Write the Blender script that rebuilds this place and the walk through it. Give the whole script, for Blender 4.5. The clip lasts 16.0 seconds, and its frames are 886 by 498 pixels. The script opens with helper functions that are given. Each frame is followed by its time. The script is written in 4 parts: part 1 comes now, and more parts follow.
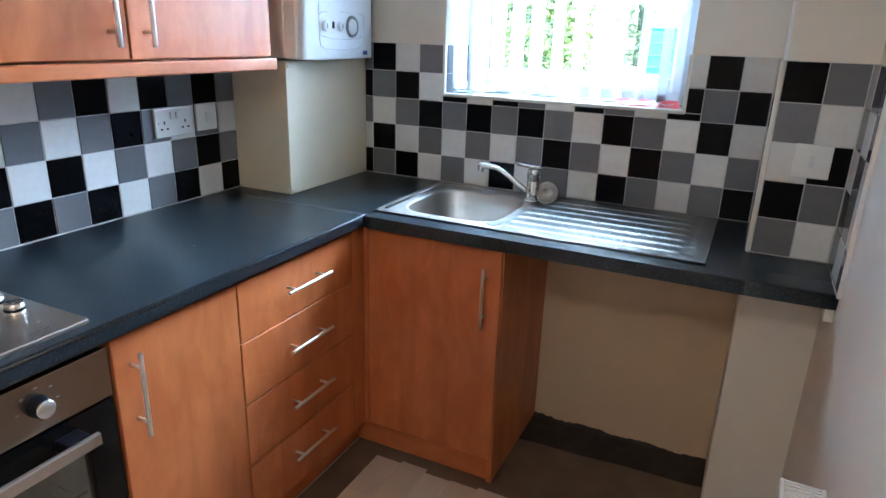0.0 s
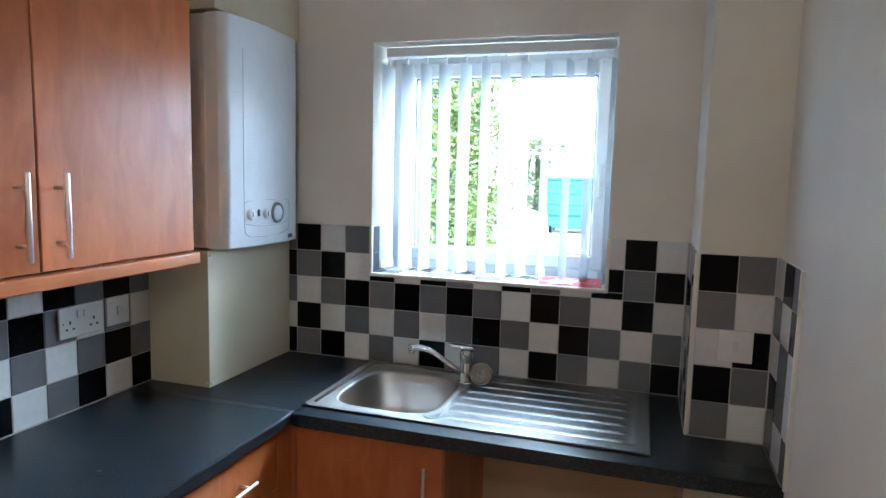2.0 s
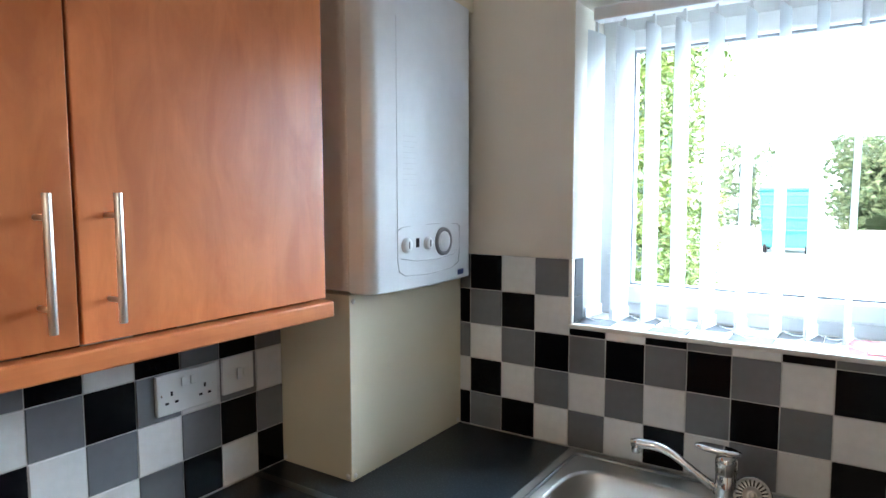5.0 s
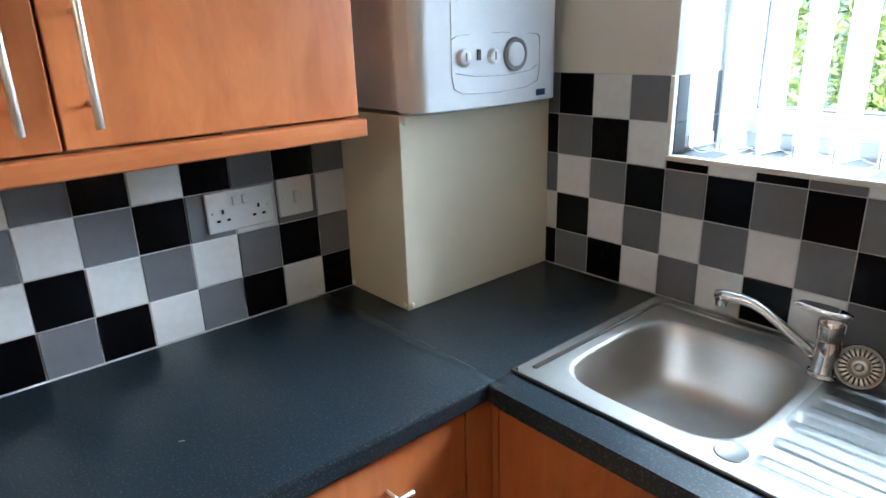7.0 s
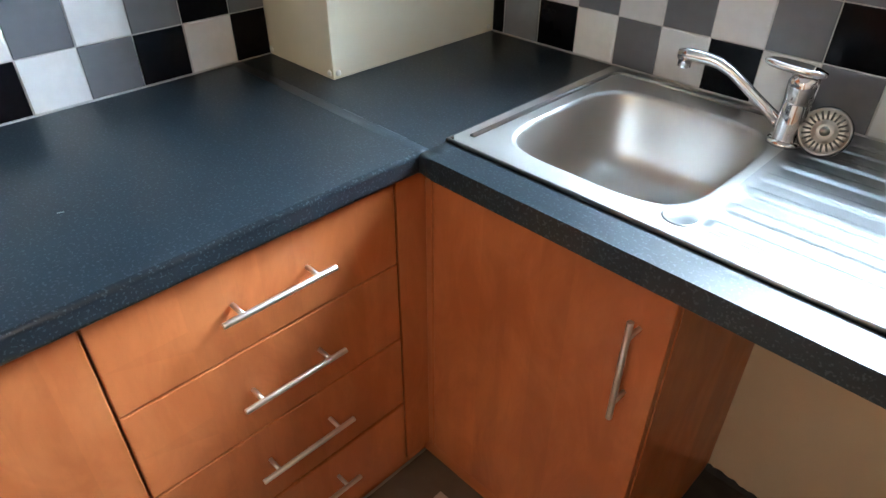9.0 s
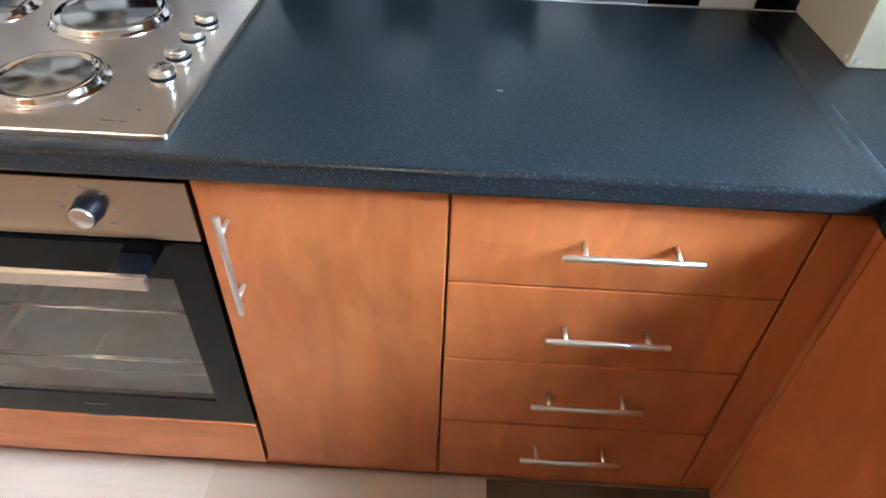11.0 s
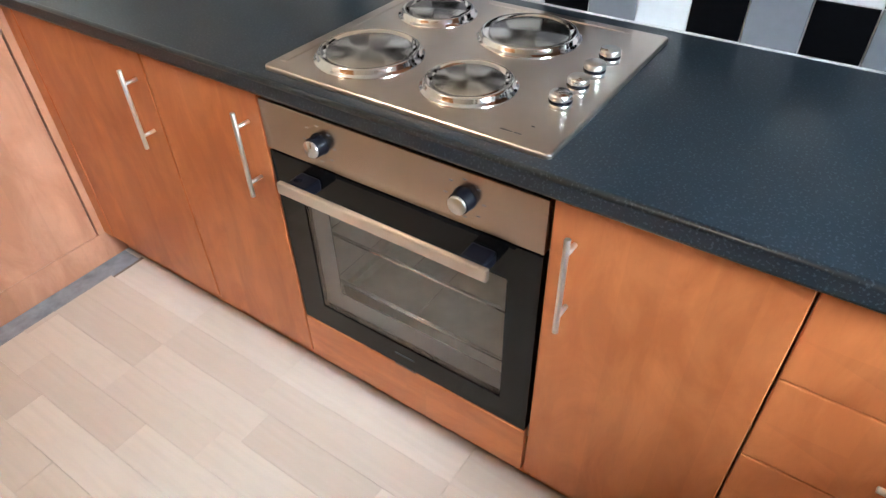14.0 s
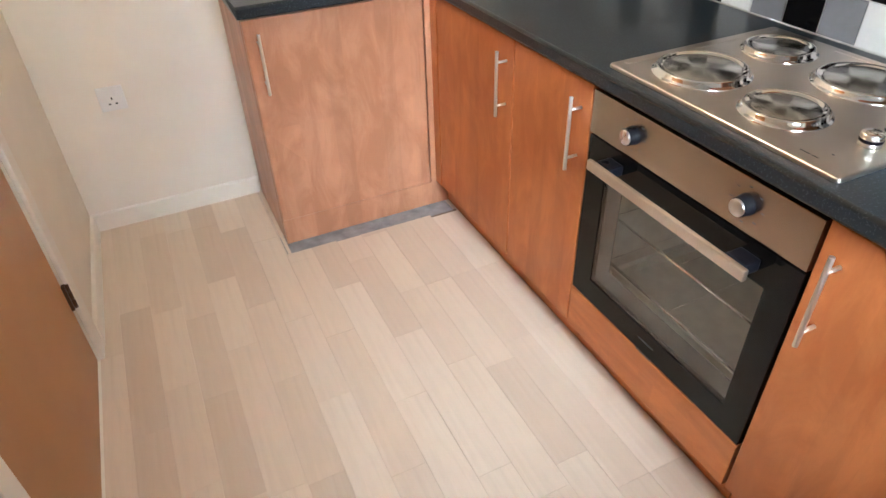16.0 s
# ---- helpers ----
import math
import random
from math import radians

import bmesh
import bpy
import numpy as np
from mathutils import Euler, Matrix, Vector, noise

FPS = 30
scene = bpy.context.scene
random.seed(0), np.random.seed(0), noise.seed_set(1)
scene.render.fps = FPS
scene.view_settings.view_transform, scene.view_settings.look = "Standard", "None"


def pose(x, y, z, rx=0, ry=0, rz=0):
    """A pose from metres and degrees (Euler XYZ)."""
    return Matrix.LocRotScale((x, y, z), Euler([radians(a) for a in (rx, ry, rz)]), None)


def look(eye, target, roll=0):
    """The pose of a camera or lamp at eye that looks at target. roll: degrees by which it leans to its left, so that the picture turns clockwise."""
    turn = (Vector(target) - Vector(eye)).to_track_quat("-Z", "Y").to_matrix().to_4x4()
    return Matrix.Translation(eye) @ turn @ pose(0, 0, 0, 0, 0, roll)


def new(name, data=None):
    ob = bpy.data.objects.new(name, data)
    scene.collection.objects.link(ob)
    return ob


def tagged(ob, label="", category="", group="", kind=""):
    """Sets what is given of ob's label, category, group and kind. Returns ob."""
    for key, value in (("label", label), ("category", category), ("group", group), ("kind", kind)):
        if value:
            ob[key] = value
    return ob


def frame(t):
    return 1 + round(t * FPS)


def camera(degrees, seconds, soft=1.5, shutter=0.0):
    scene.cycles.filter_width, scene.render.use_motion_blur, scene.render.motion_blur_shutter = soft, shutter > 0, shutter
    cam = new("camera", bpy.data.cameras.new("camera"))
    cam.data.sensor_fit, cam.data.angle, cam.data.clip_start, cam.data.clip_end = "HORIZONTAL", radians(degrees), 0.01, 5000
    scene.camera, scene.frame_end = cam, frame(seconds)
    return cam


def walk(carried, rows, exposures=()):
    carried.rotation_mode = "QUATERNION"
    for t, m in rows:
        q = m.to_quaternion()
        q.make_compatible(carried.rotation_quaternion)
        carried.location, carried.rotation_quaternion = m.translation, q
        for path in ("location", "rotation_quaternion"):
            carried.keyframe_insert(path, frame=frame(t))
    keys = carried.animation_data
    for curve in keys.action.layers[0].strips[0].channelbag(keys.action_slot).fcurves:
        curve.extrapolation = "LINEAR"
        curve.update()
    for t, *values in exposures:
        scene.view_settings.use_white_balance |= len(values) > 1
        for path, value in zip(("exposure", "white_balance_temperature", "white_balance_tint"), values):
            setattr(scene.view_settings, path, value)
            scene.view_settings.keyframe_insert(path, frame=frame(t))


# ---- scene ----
cam = camera(69.5, 16.0)
PATH = [
    (0, (0.066, -0.081, 1.394), (-0.743, 1.633, 0.756), 1.8),
    (0.5, (0.03, -0.057, 1.407), (-0.581, 1.736, 0.766), 2.5),
    (1, (0.02, -0.039, 1.445), (-0.555, 1.802, 0.916), 2.1),
    (1.5, (-0.004, -0.045, 1.496), (-0.59, 1.832, 1.131), 1.6),
    (2, (-0.029, -0.037, 1.538), (-0.627, 1.859, 1.318), 1.4),
    (2.5, (-0.055, -0.024, 1.559), (-0.674, 1.872, 1.408), 1.3),
    (3, (-0.102, 0.031, 1.565), (-0.781, 1.907, 1.428), 0.9),
    (3.5, (-0.189, 0.162, 1.553), (-0.94, 2.011, 1.419), 1.0),
    (4, (-0.256, 0.322, 1.534), (-1.11, 2.125, 1.392), 1.3),
    (4.5, (-0.316, 0.446, 1.523), (-1.297, 2.182, 1.366), 0.5),
    (4.7, (-0.35, 0.484, 1.527), (-1.377, 2.193, 1.37), 0.2),
    (6.8, (-0.257, 0.805, 1.473), (-1.722, 2.056, 0.934), -1.9),
    (7, (-0.25, 0.813, 1.454), (-1.688, 2.047, 0.816), -1.8),
    (7.5, (-0.238, 0.837, 1.403), (-1.6, 2.04, 0.565), -1.5),
    (8, (-0.231, 0.875, 1.38), (-1.506, 2.092, 0.434), -1.6),
    (8.5, (-0.232, 0.903, 1.355), (-1.415, 2.125, 0.303), -1.1),
    (9, (-0.292, 0.902, 1.321), (-1.444, 2.056, 0.163), 0.2),
    (9.5, (-0.346, 0.943, 1.308), (-1.579, 1.907, 0.064), 3.7),
    (10, (-0.36, 0.984, 1.311), (-1.729, 1.644, 0.011), 4.9),
    (10.2, (-0.358, 1.0, 1.308), (-1.786, 1.477, -0.008), 4.6),
    (12.3, (-0.257, 0.99, 1.333), (-1.733, 0.676, 0.021), 0.2),
    (12.5, (-0.273, 0.973, 1.336), (-1.748, 0.63, 0.031), 0.2),
    (13, (-0.309, 0.903, 1.34), (-1.765, 0.477, 0.037), 0.4),
    (13.5, (-0.32, 0.873, 1.335), (-1.702, 0.25, 0.029), -0.9),
    (14, (-0.295, 0.935, 1.341), (-1.545, 0.06, 0.048), -1.4),
    (14.5, (-0.233, 1.012, 1.335), (-1.288, -0.117, 0.065), -0.5),
    (15, (-0.183, 1.067, 1.334), (-1.054, -0.226, 0.081), -0.5),
    (15.5, (-0.144, 1.111, 1.34), (-0.868, -0.283, 0.103), -1.5),
    (16, (-0.105, 1.131, 1.378), (-0.768, -0.33, 0.184), -2.0),
]
EXPOSURES = [(0.0, 1.92, 5050, 3), (1.0, 1.90, 5200, 3), (2.0, 1.25, 5350, 4), (3.0, 1.25, 5500, 5), (4.5, 1.46, 5750, 5), (7.0, 1.66, 5650, 4), (9.0, 2.20, 5600, 4), (10.2, 2.32, 5600, 4), (12.5, 2.26, 5450, 5), (14.5, 2.16, 5950, 6), (16.0, 2.14, 6150, 7)]
walk(cam, [(t, look(eye, target, roll)) for t, eye, target, roll in PATH], EXPOSURES)

# ---- daylight: overcast sky, weak wide sun ----
world = bpy.data.worlds.new("sky")
scene.world = world
world.use_nodes = True
wn = world.node_tree.nodes
wl = world.node_tree.links
sky = wn.new("ShaderNodeTexSky")
sky.sky_type = "NISHITA"
sky.sun_disc = False
sky.sun_elevation, sky.sun_rotation = radians(48), radians(160)
sky.air_density, sky.dust_density, sky.ozone_density = 1.0, 6.0, 1.0
wn["Background"].inputs["Strength"].default_value = 0.15
wl.new(sky.outputs["Color"], wn["Background"].inputs["Color"])

sun_data = bpy.data.lights.new("sun", "SUN")
sun_data.energy, sun_data.angle, sun_data.color = 2.6, radians(14), (1.0, 0.95, 0.88)
sun = new("sun", sun_data)
sun.matrix_world = look((0, 0, 0), (0.25, 0.62, -0.74))

SKY_POWER, LAMP_POWER, SKY_GLOW = 1000.0, 4.5, 7.0
win_data = bpy.data.lights.new("window_daylight", "AREA")
win_data.shape, win_data.size, win_data.size_y = "RECTANGLE", 4.2, 4.0
win_data.energy, win_data.color = SKY_POWER, (0.78, 0.90, 1.0)
window_daylight = new("window_daylight", win_data)
window_daylight.matrix_world = look((1.05, 5.70, 4.05), (-0.55, 2.1, 1.55))

# added warm fill under the ceiling; no lamp is known there
lamp_data = bpy.data.lights.new("warm_fill", "POINT")
lamp_data.shadow_soft_size = 0.13
lamp_data.energy, lamp_data.color = LAMP_POWER, (1.0, 0.80, 0.60)
warm_fill = new("warm_fill", lamp_data)
warm_fill.matrix_world = pose(-0.20, -0.45, 2.07)


# ---- material kit ----
class Nodes:
    def __init__(self, name, rough=0.5, metal=0.0, spec=0.5):
        self.mat = bpy.data.materials.new(name)
        self.mat.use_nodes = True
        self.tree = self.mat.node_tree
        self.b = self.tree.nodes["Principled BSDF"]
        self.put(self.b, "Roughness", rough)
        self.put(self.b, "Metallic", metal)
        self.put(self.b, "Specular IOR Level", spec)
        self.coord = self.tree.nodes.new("ShaderNodeTexCoord")

    def put(self, node, socket, value):
        if isinstance(value, bpy.types.NodeSocket):
            self.tree.links.new(value, node.inputs[socket])
        else:
            node.inputs[socket].default_value = value

    def where(self, scale):
        m = self.tree.nodes.new("ShaderNodeMapping")
        self.tree.links.new(self.coord.outputs["Object"], m.inputs["Vector"])
        m.inputs["Scale"].default_value = scale
        return m.outputs["Vector"]

    def noise(self, scale, detail=3.0, rough=0.55, distort=0.0):
        n = self.tree.nodes.new("ShaderNodeTexNoise")
        vec = self.where(scale if isinstance(scale, tuple) else (scale,) * 3)
        self.tree.links.new(vec, n.inputs["Vector"])
        n.inputs["Scale"].default_value = 1.0
        n.inputs["Detail"].default_value = detail
        n.inputs["Roughness"].default_value = rough
        n.inputs["Distortion"].default_value = distort
        return n.outputs["Fac"]

    def ramp(self, fac, stops):
        r = self.tree.nodes.new("ShaderNodeValToRGB")
        self.tree.links.new(fac, r.inputs["Fac"])
        els = r.color_ramp.elements
        while len(els) < len(stops):
            els.new(0.5)
        for e, (p, c) in zip(els, stops):
            e.position = p
            e.color = (*c, 1) if isinstance(c, tuple) else (c, c, c, 1)
        return r.outputs["Color"]

    def mix(self, fac, a, b, mode="MIX"):
        m = self.tree.nodes.new("ShaderNodeMix")
        m.data_type, m.blend_type = "RGBA", mode
        for sock, v in ((m.inputs[0], fac), (m.inputs[6], a), (m.inputs[7], b)):
            if isinstance(v, bpy.types.NodeSocket):
                self.tree.links.new(v, sock)
            elif isinstance(v, tuple):
                sock.default_value = (*v, 1)
            else:
                sock.default_value = v
        return m.outputs[2]

    def bump(self, height, strength=0.1, dist=0.002):
        n = self.tree.nodes.new("ShaderNodeBump")
        n.inputs["Strength"].default_value = strength
        n.inputs["Distance"].default_value = dist
        self.tree.links.new(height, n.inputs["Height"])
        self.tree.links.new(n.outputs["Normal"], self.b.inputs["Normal"])

    def random(self):
        return self.tree.nodes.new("ShaderNodeObjectInfo").outputs["Random"]

    def island(self):
        return self.tree.nodes.new("ShaderNodeNewGeometry").outputs["Random Per Island"]

    def color(self, value):
        self.put(self.b, "Base Color", (*value, 1) if isinstance(value, tuple) else value)
        return self


def shade(c, k):
    return tuple(min(1.0, v * k) for v in c)


def painted(name, c, rough=0.6, grain=180.0, strength=0.12):
    """Emulsion or gloss paint: faint roller stipple and soft patchiness."""
    n = Nodes(name, rough)
    patch = n.noise(2.2, 4.0)
    n.color(n.ramp(patch, [(0.3, shade(c, 0.93)), (0.7, shade(c, 1.04))]))
    n.bump(n.noise(grain, 3.0), strength, 0.001)
    return n.mat


def plain(name, c, rough=0.4, metal=0.0, vary=0.08, scale=30.0, spec=0.5):
    n = Nodes(name, rough, metal, spec)
    f = n.noise(scale, 4.0)
    n.color(n.ramp(f, [(0.3, shade(c, 1 - vary)), (0.7, shade(c, 1 + vary))]))
    n.put(n.b, "Roughness", n.ramp(n.noise(scale * 0.4), [(0.3, max(0.02, rough * 0.85)), (0.7, min(1.0, rough * 1.15))]))
    return n.mat


def cherry(name, grain, base=(0.56, 0.180, 0.055)):
    """Pear-cherry laminate: soft mottling, long streaks, fine pores."""
    n = Nodes(name, 0.34, 0.0, 0.45)
    fine = tuple(v * 14 for v in grain)
    streak = n.noise(grain, 4.0, 0.6, 0.4)
    mottle = n.noise(tuple(max(4.5, v * 0.75) for v in grain), 4.0, 0.6, 0.8)
    pores = n.noise(fine, 2.0, 0.6)
    c = n.ramp(streak, [(0.25, shade(base, 0.88)), (0.5, base), (0.8, shade(base, 1.12))])
    c = n.mix(n.ramp(mottle, [(0.38, 0.0), (0.62, 0.85)]), c, (base[0] * 0.78, base[1] * 0.68, base[2] * 0.60))
    c = n.mix(n.ramp(pores, [(0.56, 0.0), (0.72, 0.16)]), c, shade(base, 0.62))
    r = n.tree.nodes.new("ShaderNodeMapRange")
    n.tree.links.new(n.random(), r.inputs["Value"])
    r.inputs["To Min"].default_value, r.inputs["To Max"].default_value = 0.93, 1.06
    c = n.mix(1.0, c, r.outputs["Result"], "MULTIPLY")
    stave = n.tree.nodes.new("ShaderNodeTexWhiteNoise")
    stave.noise_dimensions = "3D"
    snap = n.tree.nodes.new("ShaderNodeVectorMath")
    snap.operation = "FLOOR"
    lanes = tuple(17.0 if v > 5 else 0.0 for v in grain)
    n.tree.links.new(n.where(lanes), snap.inputs[0])
    n.tree.links.new(snap.outputs[0], stave.inputs["Vector"])
    c = n.mix(1.0, c, n.ramp(stave.outputs["Value"], [(0.0, 0.87), (1.0, 1.01)]), "MULTIPLY")
    n.color(c)
    n.put(n.b, "Roughness", n.ramp(n.noise(7.0), [(0.3, 0.30), (0.7, 0.40)]))
    n.bump(pores, 0.06, 0.0006)
    return n.mat


def brushed(name, c, rough, along, vary=0.12):
    n = Nodes(name, rough, 1.0)
    g = n.noise(along, 3.0, 0.6)
    n.color(n.ramp(n.noise(5.0), [(0.3, shade(c, 1 - vary)), (0.7, shade(c, 1.03))]))
    n.put(n.b, "Roughness", n.ramp(g, [(0.3, rough * 0.95), (0.7, rough * 1.06)]))
    return n.mat


def glazed(name, c, rough=0.09, spec=0.20):
    """Glazed wall tile, with tone differing a little from tile to tile."""
    n = Nodes(name, rough, 0.0, spec)
    r = n.tree.nodes.new("ShaderNodeMapRange")
    n.tree.links.new(n.random(), r.inputs["Value"])
    r.inputs["To Min"].default_value, r.inputs["To Max"].default_value = 0.9, 1.08
    base = n.ramp(n.noise(40.0, 3.0), [(0.3, shade(c, 0.96)), (0.7, shade(c, 1.04))])
    n.color(n.mix(1.0, base, r.outputs["Result"], "MULTIPLY"))
    n.put(n.b, "Roughness", n.ramp(n.noise(14.0, 4.0), [(0.35, rough), (0.75, rough * 2.2)]))
    n.bump(n.noise(18.0, 1.0), 0.10, 0.002)
    return n.mat


def worktop_material():
    n = Nodes("charcoal_laminate", 0.29, 0.0, 0.48)
    blotch = n.noise(9.0, 2.0, 0.5)
    speck = n.noise(240.0, 1.0, 0.5)
    cloud = n.noise(60.0, 3.0, 0.6)
    c = n.ramp(blotch, [(0.30, (0.009, 0.0135, 0.018)), (0.70, (0.012, 0.018, 0.0235))])
    c = n.mix(n.ramp(cloud, [(0.45, 0.0), (0.70, 0.5)]), c, (0.018, 0.026, 0.034))
    c = n.mix(n.ramp(speck, [(0.59, 0.0), (0.67, 0.80)]), c, (0.062, 0.076, 0.087))
    n.color(c)
    n.put(n.b, "Roughness", n.ramp(n.noise(6.0, 2.0), [(0.3, 0.280), (0.7, 0.300)]))
    return n.mat


def vinyl_plank_material():
    n = Nodes("pale_oak_vinyl", 0.36)
    tone = n.ramp(n.random(), [(0.0, (0.55, 0.435, 0.34)), (0.35, (0.61, 0.49, 0.385)), (0.7, (0.64, 0.525, 0.42)), (1.0, (0.68, 0.57, 0.465))])
    grain = n.noise((46.0, 3.0, 3.0), 5.0, 0.62, 0.7)
    fig = n.noise((14.0, 1.6, 3.0), 3.0, 0.5, 1.6)
    c = n.mix(n.ramp(grain, [(0.42, 0.0), (0.72, 0.25)]), tone, (0.42, 0.33, 0.25))
    c = n.mix(n.ramp(fig, [(0.5, 0.0), (0.75, 0.30)]), c, (0.70, 0.63, 0.55))
    n.color(c)
    n.put(n.b, "Roughness", n.ramp(n.noise(5.0, 4.0), [(0.3, 0.30), (0.7, 0.46)]))
    n.bump(grain, 0.08, 0.0008)
    return n.mat


def leaf_material(name, a, b):
    n = Nodes(name, 0.5)
    n.color(n.ramp(n.island(), [(0.0, a), (1.0, b)]))
    n.put(n.b, "Transmission Weight", 0.0)
    return n.mat


def glass_material():
    n = Nodes("clear_glass", 0.0)
    n.color((1.0, 1.0, 1.0))
    n.put(n.b, "Transmission Weight", 1.0)
    n.put(n.b, "IOR", 1.45)
    return n.mat


def fabric_material():
    """Thin woven blind fabric that lets part of the daylight through."""
    n = Nodes("white_blind_fabric", 0.8)
    weave = n.noise(500.0, 2.0)
    n.color(n.ramp(weave, [(0.3, (0.72, 0.73, 0.75)), (0.7, (0.78, 0.79, 0.81))]))
    tr = n.tree.nodes.new("ShaderNodeBsdfTranslucent")
    tr.inputs["Color"].default_value = (0.52, 0.55, 0.58, 1)
    mx = n.tree.nodes.new("ShaderNodeMixShader")
    mx.inputs[0].default_value = 0.38
    n.tree.links.new(n.b.outputs[0], mx.inputs[1])
    n.tree.links.new(tr.outputs[0], mx.inputs[2])
    clear = n.tree.nodes.new("ShaderNodeBsdfTransparent")
    thin = n.tree.nodes.new("ShaderNodeMixShader")
    thin.inputs[0].default_value = 0.12
    n.tree.links.new(mx.outputs[0], thin.inputs[1])
    n.tree.links.new(clear.outputs[0], thin.inputs[2])
    n.tree.links.new(thin.outputs[0], n.tree.nodes["Material Output"].inputs["Surface"])
    n.bump(weave, 0.1, 0.0005)
    return n.mat


def plate_material():
    """Spun steel hotplate cover: radial sheen from turning marks."""
    n = Nodes("spun_steel", 0.16, 1.0)
    n.color(n.ramp(n.noise(12.0), [(0.3, (0.38, 0.375, 0.365)), (0.7, (0.48, 0.475, 0.46))]))
    t = n.tree.nodes.new("ShaderNodeTangent")
    t.direction_type, t.axis = "RADIAL", "Z"
    n.tree.links.new(t.outputs[0], n.b.inputs["Tangent"])
    n.put(n.b, "Anisotropic", 0.9)
    n.put(n.b, "Anisotropic Rotation", 0.25)
    n.put(n.b, "Roughness", 0.17)
    return n.mat


CREAM = painted("cream_wall_paint", (0.79, 0.74, 0.65))
BOXING = painted("cream_boxing_paint", (0.76, 0.69, 0.52), 0.45, 90.0, 0.08)
CEIL = painted("white_ceiling_paint", (0.80, 0.80, 0.78), 0.8)
GLOSS = plain("white_gloss_trim", (0.78, 0.75, 0.68), 0.36, 0.0, 0.02, 6.0)
UPVC = plain("white_upvc", (0.80, 0.82, 0.84), 0.22, 0.0, 0.03)
WOOD = cherry("cherry_laminate", (16.0, 16.0, 1.1))
# same cherry, paler and pinker: window daylight put into the colour
DAYLITWOOD = cherry("daylit_cherry_laminate", (16.0, 16.0, 1.1), (0.56, 0.27, 0.155))
WOOD_X = cherry("cherry_laminate_long", (1.1, 16.0, 16.0))
DOORWOOD = plain("veneered_door", (0.43, 0.200, 0.070), 0.38, 0.0, 0.06, 3.0)
CARCASS = plain("carcass_board", (0.42, 0.17, 0.062), 0.5)
DARKGAP = plain("dark_recess", (0.02, 0.015, 0.012), 0.8)
TOP = worktop_material()
TILE = {"B": glazed("black_glaze", (0.004, 0.004, 0.0048), 0.09, 0.13), "G": glazed("grey_glaze", (0.180, 0.184, 0.196)), "W": glazed("white_glaze", (0.74, 0.74, 0.73))}
GROUT = plain("pale_grout", (0.60, 0.59, 0.56), 0.85)
STEEL = brushed("brushed_steel", (0.62, 0.60, 0.57), 0.24, (3.0, 1800.0, 1800.0))
# one steel in two tones: darkened against window glare, lightened for the bowl
SINKSTEEL_DIMMED = brushed("sink_steel_dimmed", (0.30, 0.298, 0.292), 0.36, (4.0, 1800.0, 1800.0))
BOWLSTEEL_LIT = brushed("sink_bowl_steel_lit", (0.52, 0.50, 0.47), 0.42, (4.0, 1800.0, 1800.0))
HOBSTEEL = brushed("hob_steel", (0.66, 0.58, 0.51), 0.30, (1800.0, 3.0, 1800.0))
PANELSTEEL = brushed("oven_panel_steel", (0.52, 0.44, 0.365), 0.24, (3.0, 1800.0, 1800.0))
CHROME = plain("chrome", (0.78, 0.78, 0.78), 0.08, 1.0, 0.03)
SATIN = plain("satin_nickel", (0.78, 0.76, 0.73), 0.29, 1.0, 0.05)
STRAINER = plain("worn_strainer_steel", (0.36, 0.35, 0.335), 0.40, 1.0, 0.08)
BARSTEEL = brushed("brushed_bar_steel", (0.82, 0.79, 0.75), 0.36, (900.0, 900.0, 900.0), 0.03)
SATINBAR = brushed("satin_oven_handle", (0.74, 0.68, 0.62), 0.32, (3.0, 1800.0, 1800.0), 0.03)
BRONZE = plain("dark_bronze", (0.10, 0.055, 0.035), 0.4, 1.0)
PLATE = plate_material()
PLATERIM = plain("polished_trim_ring", (0.72, 0.70, 0.68), 0.09, 1.0, 0.04)
BLACKGLASS = plain("black_glass", (0.005, 0.005, 0.005), 0.06, 0.0, 0.1, spec=0.22)
BLACKPLASTIC = plain("black_plastic", (0.006, 0.006, 0.009), 0.30, spec=0.2)
INNERBAND = plain("grey_glass_print", (0.115, 0.112, 0.10), 0.4)
ENAMEL = plain("oven_enamel", (0.60, 0.59, 0.52), 0.38)
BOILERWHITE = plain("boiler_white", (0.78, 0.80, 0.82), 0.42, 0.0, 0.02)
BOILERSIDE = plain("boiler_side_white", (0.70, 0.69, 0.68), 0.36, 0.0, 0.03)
SOCKETWHITE = plain("white_socket_plastic", (0.78, 0.78, 0.76), 0.22, 0.0, 0.02)
FAINT = plain("faint_print", (0.66, 0.67, 0.69), 0.5)
SOFTLINE = plain("soft_grey_line", (0.42, 0.43, 0.45), 0.4)
GREYLINE = plain("grey_line", (0.22, 0.23, 0.25), 0.4)
LINO = plain("old_brown_lino", (0.155, 0.105, 0.072), 0.5, 0.0, 0.18, 9.0)
PLASTER = painted("bare_plaster", (0.68, 0.51, 0.33), 0.8, 60.0, 0.3)
GREYFLOOR = plain("bare_grey_floor", (0.25, 0.25, 0.265), 0.8, 0.0, 0.25, 22.0)
DARKFLOOR = plain("dark_bare_floor", (0.035, 0.028, 0.023), 0.8, 0.0, 0.3, 18.0)
PLANK = vinyl_plank_material()
PLANKGAP = plain("plank_joint", (0.55, 0.455, 0.37), 0.6)
FABRIC = fabric_material()
GLASS = glass_material()
RED = plain("red_paper", (0.62, 0.035, 0.045), 0.5)
WHITEPAPER = plain("white_paper", (0.80, 0.78, 0.76), 0.6)
